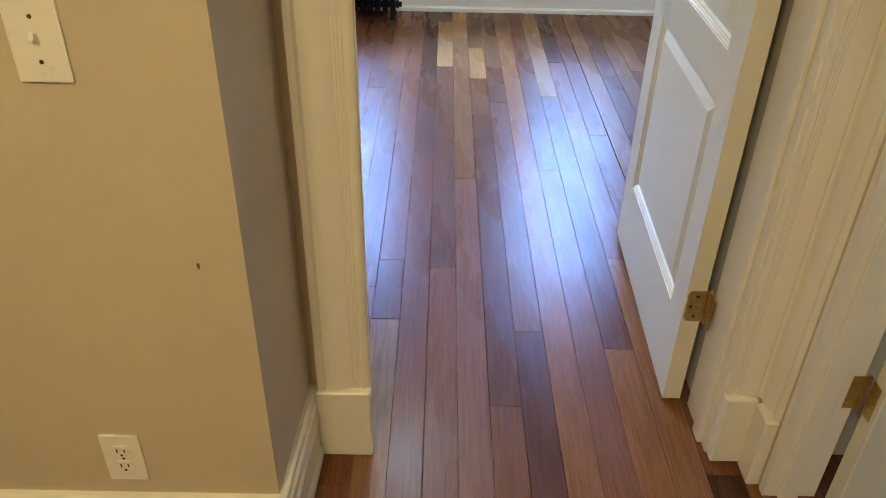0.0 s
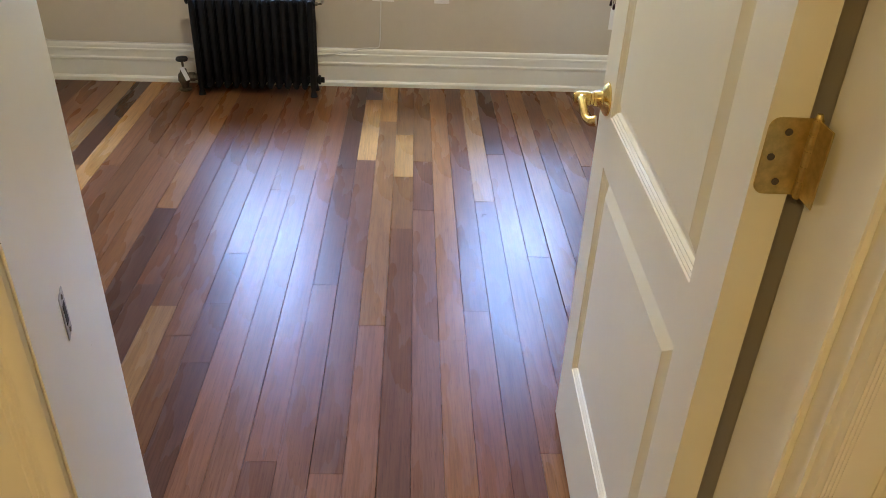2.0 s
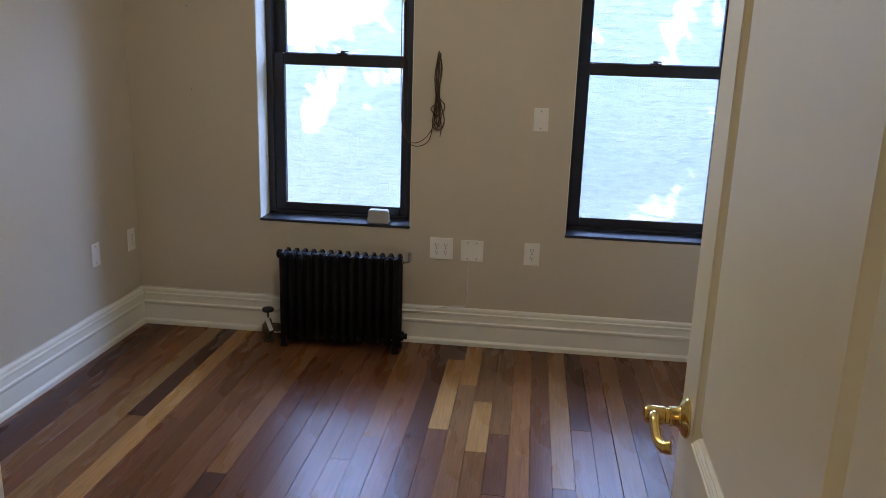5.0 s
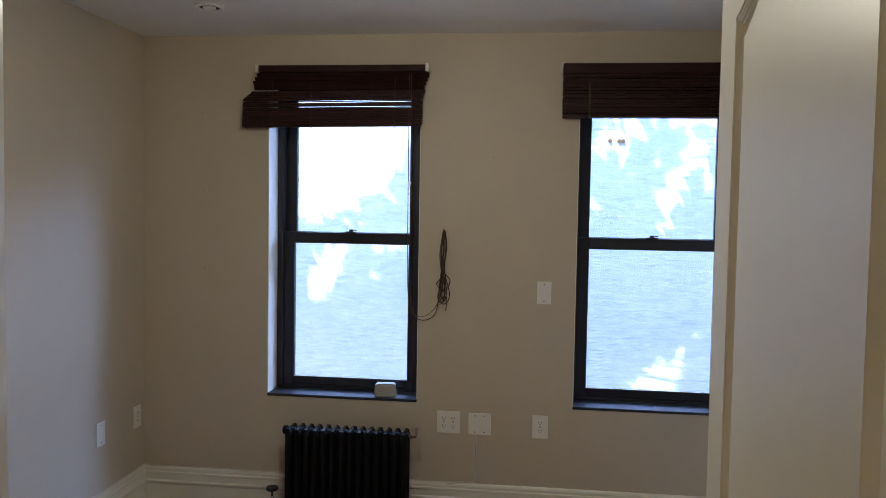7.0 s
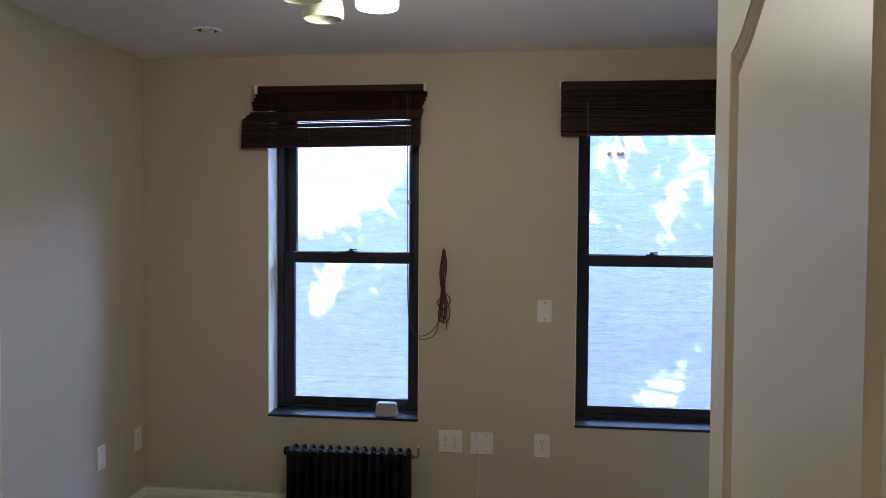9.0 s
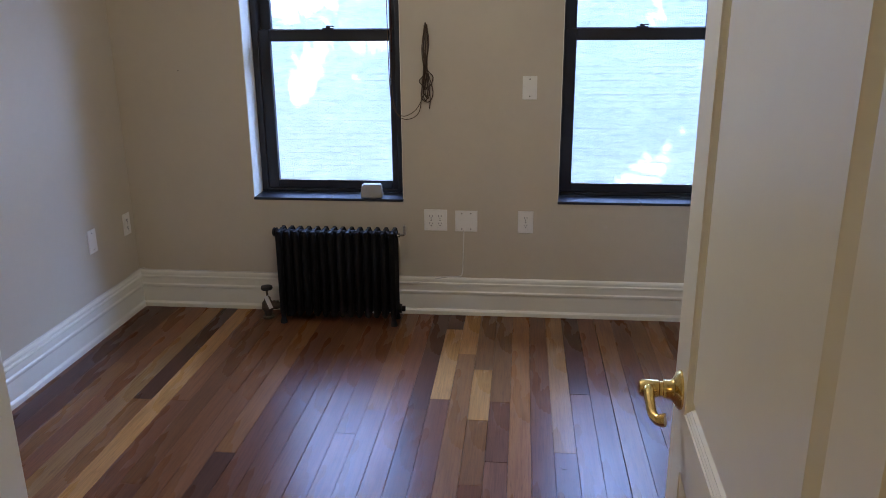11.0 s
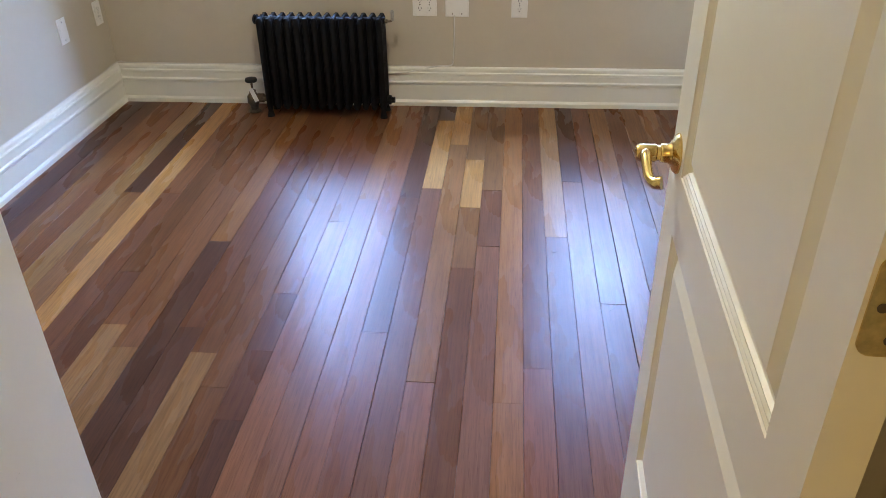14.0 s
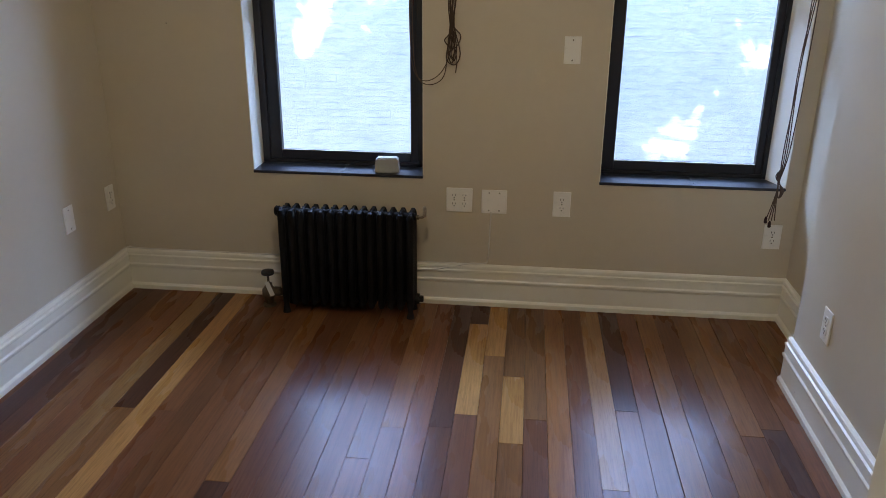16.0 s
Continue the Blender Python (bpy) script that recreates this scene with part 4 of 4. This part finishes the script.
for i, deg in enumerate((0, 120, 240)):
    a = radians(deg)
    ca, sa = math.cos(a), math.sin(a)
    at = lambda r, z: (ca * r, sa * r, z)
    arm = part("arm", tube(smooth_path([at(0.02, TOP - 0.115), at(0.06, TOP - 0.112), at(0.09, TOP - 0.095), at(0.112, TOP - 0.078), at(0.125, TOP - 0.084), at(0.125, TOP - 0.10)]), 0.0075, 8), NICKEL, lamp)
    m = Matrix.Translation((ca * 0.125, sa * 0.125, TOP - 0.098))
    part("socket_cup", lathe([(0.010, 0.012), (0.024, 0.006), (0.028, -0.012), (0.026, -0.018)], n=20, m=m), NICKEL, arm, "", True)
    sh = bmesh.new()
    outer = [(0.027, -0.012), (0.041, -0.028), (0.053, -0.055), (0.060, -0.09), (0.0625, -0.116), (0.060, -0.132)]
    ring = [[sh.verts.new(m @ Vector((r * math.cos(2 * math.pi * k / 32), r * math.sin(2 * math.pi * k / 32), z))) for k in range(32)] for r, z in outer + [(r - 0.004, z) for r, z in reversed(outer)]]
    for p, q in zip(ring, ring[1:]):
        for k in range(32):
            sh.faces.new((p[k], p[(k + 1) % 32], q[(k + 1) % 32], q[k]))
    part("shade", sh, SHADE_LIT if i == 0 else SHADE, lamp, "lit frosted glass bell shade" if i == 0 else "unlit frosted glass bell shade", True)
    part("bulb", tube(smooth_path([m @ Vector(p) for p in ((0.012, 0, -0.03), (0.016, 0.004, -0.09), (0.0, 0.014, -0.112), (-0.014, 0, -0.09), (-0.012, -0.004, -0.03))]), 0.006, 8), PLATE, arm, "coiled bulb", True)
bulb = new("lamp_light", bpy.data.lights.new("lamp_light", "POINT"))
bulb.data.energy, bulb.data.color, bulb.data.shadow_soft_size = 5.4, (0.97, 1.0, 0.84), 0.06
bulb.location = (LXC + 0.125 * math.cos(0), LYC + 0.125 * math.sin(0), TOP - 0.245)

det = thing("recessed_light", "small round white recessed ceiling fixture", "ceiling light", (-1.18, 4.815, TOP))
part("ring", lathe([(0.064, 0.0), (0.064, -0.006), (0.056, -0.010), (0.046, -0.008), (0.044, -0.001)], n=32), CEIL, det, "", True)
part("recess", lathe([(0.045, -0.0005), (0.045, -0.004), (0.030, -0.005)], n=28), DARKSLOT, det)
part("eyeball", lathe([(0.029, -0.001), (0.028, -0.009), (0.018, -0.014), (0.004, -0.015)], n=24), CEIL, det, "", True)


# ---- unseen tree added over the courtyard, whose shade dapples the brick ----
# gaps left in the crown to lay sun patches on the brick: centre, half axes, slope
THIN = [(-2.0, 2.3, 1.25, 0.95, 0.5), (-1.95, 0.95, 0.50, 0.22, 1.1), (-1.5, 0.85, 0.28, 0.10, 0.8), (-1.25, 1.25, 0.32, 0.11, 0.6), (-2.9, 1.0, 0.5, 0.3, 0.7),
        (1.62, 1.9, 0.46, 0.17, 1.05), (1.52, 1.38, 0.22, 0.11, 0.7), (1.52, -0.12, 0.40, 0.25, 0.5), (1.78, 0.26, 0.46, 0.11, 0.75), (0.85, 0.0, 0.22, 0.09, 0.9),
        (1.02, 2.3, 0.42, 0.16, 0.4), (1.05, 1.5, 0.24, 0.08, 0.7), (2.3, 0.7, 0.36, 0.14, 0.8), (1.25, 0.75, 0.2, 0.06, 0.7)]


def unseen_shade_tree(at, seed):
    """A leaning trunk, out of view, whose crown spreads high over the courtyard."""
    rg = random.Random(seed)
    t = thing("unseen_shade_tree", "tall leafy tree added out of view to dapple the brick", "tree", at)
    base = Vector(at)
    fork = Vector((-4.2, 7.0, 3.6)) - base
    part("trunk", tube(smooth_path([(0, 0, 0), (0.1, 0.05, 2.4), fork * 0.7, fork]), 0.1, 8, radii=[0.2 - 0.004 * i for i in range(25)]), BARK, t, "", True)
    vs, fs = [], []
    limbs = bmesh.new()
    for i in range(48):
        tip = Vector((rg.uniform(-5.2, 1.0), rg.uniform(6.0, 7.6), rg.uniform(4.1, 7.0))) - base
        if i > 25:
            tip = Vector((rg.uniform(-4.4, -2.6), rg.uniform(6.3, 7.3), rg.uniform(3.7, 4.7))) - base
        if i > 33:
            tip = Vector((rg.uniform(-1.7, 1.0), rg.uniform(6.3, 7.4), rg.uniform(3.2, 4.4))) - base
        if i <= 25 and rg.random() < 0.3 and tip.x + base.x > -2.2 and tip.z + base.z < 5.4:
            continue
        mid = (fork + tip) * 0.5 + Vector((0, 0, 0.35))
        if not any(-4.3 < (k + base).x < -2.5 and 4.9 < (k + base).z < 7.0 for k in (mid, tip)):
            tube([fork, mid, tip], 0.03, 6, limbs, [0.05, 0.03, 0.01])
        for _ in range(150):
            c = tip + Vector((rg.gauss(0, 0.36), rg.gauss(0, 0.3), rg.gauss(0, 0.26)))
            u = Vector((rg.gauss(0, 1), rg.gauss(0, 1), rg.gauss(0, 1))).normalized()
            q = c + base
            k = (FY - q.y) / SUN_DIR.y
            sx, sz = q.x + SUN_DIR.x * k, q.z + SUN_DIR.z * k
            if any(((sx - ax) * math.cos(g) + (sz - az) * math.sin(g)) ** 2 / ra ** 2 + ((sz - az) * math.cos(g) - (sx - ax) * math.sin(g)) ** 2 / rb ** 2 < rg.uniform(0.6, 1.25)
                   for ax, az, ra, rb, g in THIN):
                continue   # a thin place in the crown
            w = u.orthogonal().normalized()
            l, k = rg.uniform(0.08, 0.16), len(vs)
            vs += [c - u * l, c + w * l * 0.55, c + u * l, c - w * l * 0.55]
            fs.append((k, k + 1, k + 2, k + 3))
    part("limbs", limbs, BARK, t)
    me = bpy.data.meshes.new("crown")
    me.from_pydata(vs, [], fs)
    me.materials.append(LEAF)
    cr = new("crown", me)
    cr.parent = t
    tagged(cr, kind="stuff")
    return t


unseen_shade_tree((-5.2, 7.2, -3.2), 3)

# ---- floor boards ----
BW = 0.0825
floor = tagged(new("floor"), "satin hardwood strip floor, brown boards with some pale ones", "floor", kind="structure")
TONES = {"m": (0.182, 0.072, 0.030), "r": (0.215, 0.086, 0.042), "d": (0.105, 0.043, 0.024), "p": (0.150, 0.059, 0.029), "b": (0.245, 0.107, 0.040), "l": (0.47, 0.240, 0.083), "t": (0.325, 0.160, 0.064), "y": (0.39, 0.20, 0.075)}
# row: boards from the window wall towards the hall, each ending at the y given
# near boards of the middle rows are lightened in tone for reflected light
ROWS_KNOWN = {
    -21: [(3.9, "d"), (2.2, "b")], -20: [(3.3, "p"), (1.9, "m")], -19: [(4.65, "m"), (3.0, "b")], -18: [(3.2, "m"), (2.0, "m")], -17: [(3.2, "y"), (2.0, "b")],
    -16: [(4.32, "d"), (3.1, "b")], -15: [(3.05, "l"), (2.4, "b")], -14: [(4.32, "m"), (2.9, "p")], -13: [(3.73, "m"), (2.7, "p")], -12: [(3.43, "m"), (2.5, "t")],
    -11: [(3.32, "m"), (2.4, "t")], -10: [(3.95, "b"), (2.2, "d")], -9: [(3.43, "p"), (2.1, "d")], -8: [(3.31, "m"), (2.3, "t")], -7: [(3.16, "m"), (2.2, "m")],
    -6: [(3.63, "r"), (3.33, "p"), (3.035, "p"), (1.9, "d")], -5: [(4.12, "m"), (2.35, "r"), (1.2, "m")], -4: [(4.31, "b"), (2.51, "r"), (1.75, "m")],
    -3: [(2.66, "r"), (2.355, "p"), (1.3, "t")], -2: [(4.33, "d"), (3.44, "p"), (1.7, "r"), (0.6, "m")], -1: [(5.16, "d"), (4.42, "l"), (2.62, "r"), (1.2, "r")],
    0: [(4.87, "l"), (3.22, "b"), (1.5, "r")], 1: [(4.71, "b"), (4.26, "l"), (3.82, "b"), (2.01, "m"), (1.0, "m")], 2: [(4.415, "b"), (3.97, "p"), (2.31, "r"), (1.1, "p")],
    3: [(3.15, "b"), (1.6, "b")], 4: [(3.30, "m"), (1.4, "r")], 5: [(4.05, "t"), (2.24, "p"), (0.9, "b")], 6: [(4.51, "d"), (2.69, "r"), (1.3, "b")],
    7: [(3.635, "r"), (1.8, "m")], 8: [(3.335, "b"), (2.0, "m")], 9: [(2.9, "m")], 10: [(3.2, "b"), (2.1, "m")], 11: [(4.40, "b"), (2.7, "m")], 12: [(4.45, "m"), (3.0, "d")],
    13: [(3.6, "m")], 14: [(3.9, "b")]}
rng = random.Random(21)
board_mesh = {}


def board(length):
    key = round(length, 3)
    if key not in board_mesh:
        board_mesh[key] = mesh_of("floor_board", box(-BW / 2 + 0.0004, BW / 2 - 0.0004, -length / 2 + 0.0004, length / 2 - 0.0004, -0.014, 0.0, 0.0006), WOOD)
    return board_mesh[key]


def lay(row, y1, y0, tone):
    o = new("floor_board", board(y1 - y0))
    o.parent = floor
    o.location = ((row + 0.5) * BW + (0.0022 if row >= 8 else 0) + rng.uniform(-0.0003, 0.0003), (y0 + y1) / 2, rng.uniform(-0.0005, 0.0003))
    o.rotation_euler = (rng.uniform(-0.0006, 0.0006), rng.uniform(-0.005, 0.005), 0)
    k = rng.uniform(0.78, 1.18)
    w = rng.uniform(-0.05, 0.05)
    c = TONES[tone]
    o.color = (c[0] * k * (1 + w), c[1] * k, c[2] * k * (1 - w), 1)


for row in range(-22, 17):
    y = WY - 0.004
    plan = list(ROWS_KNOWN.get(row, []))
    low = -0.9 if row * BW < SX + 0.5 and row > -14 else 1.9
    while y > low + 0.02:
        if plan:
            end, tone = plan.pop(0)
        else:
            end, tone = round(y - rng.choice((0.45, 0.6, 0.75, 0.9, 1.05, 1.2, 1.35)), 3), rng.choice("mmrrpppbbddmrb")
        end = max(end, low)
        if y - end < 0.12 and not plan:
            end = low
        lay(row, y, end, tone)
        y = end
tagged(part("floor_rest", box(-2.0, 2.1, -0.9, 1.9, -0.0145, -0.0135), SUBFLOOR), "dark boards of the hall's far end", "floor", kind="structure")
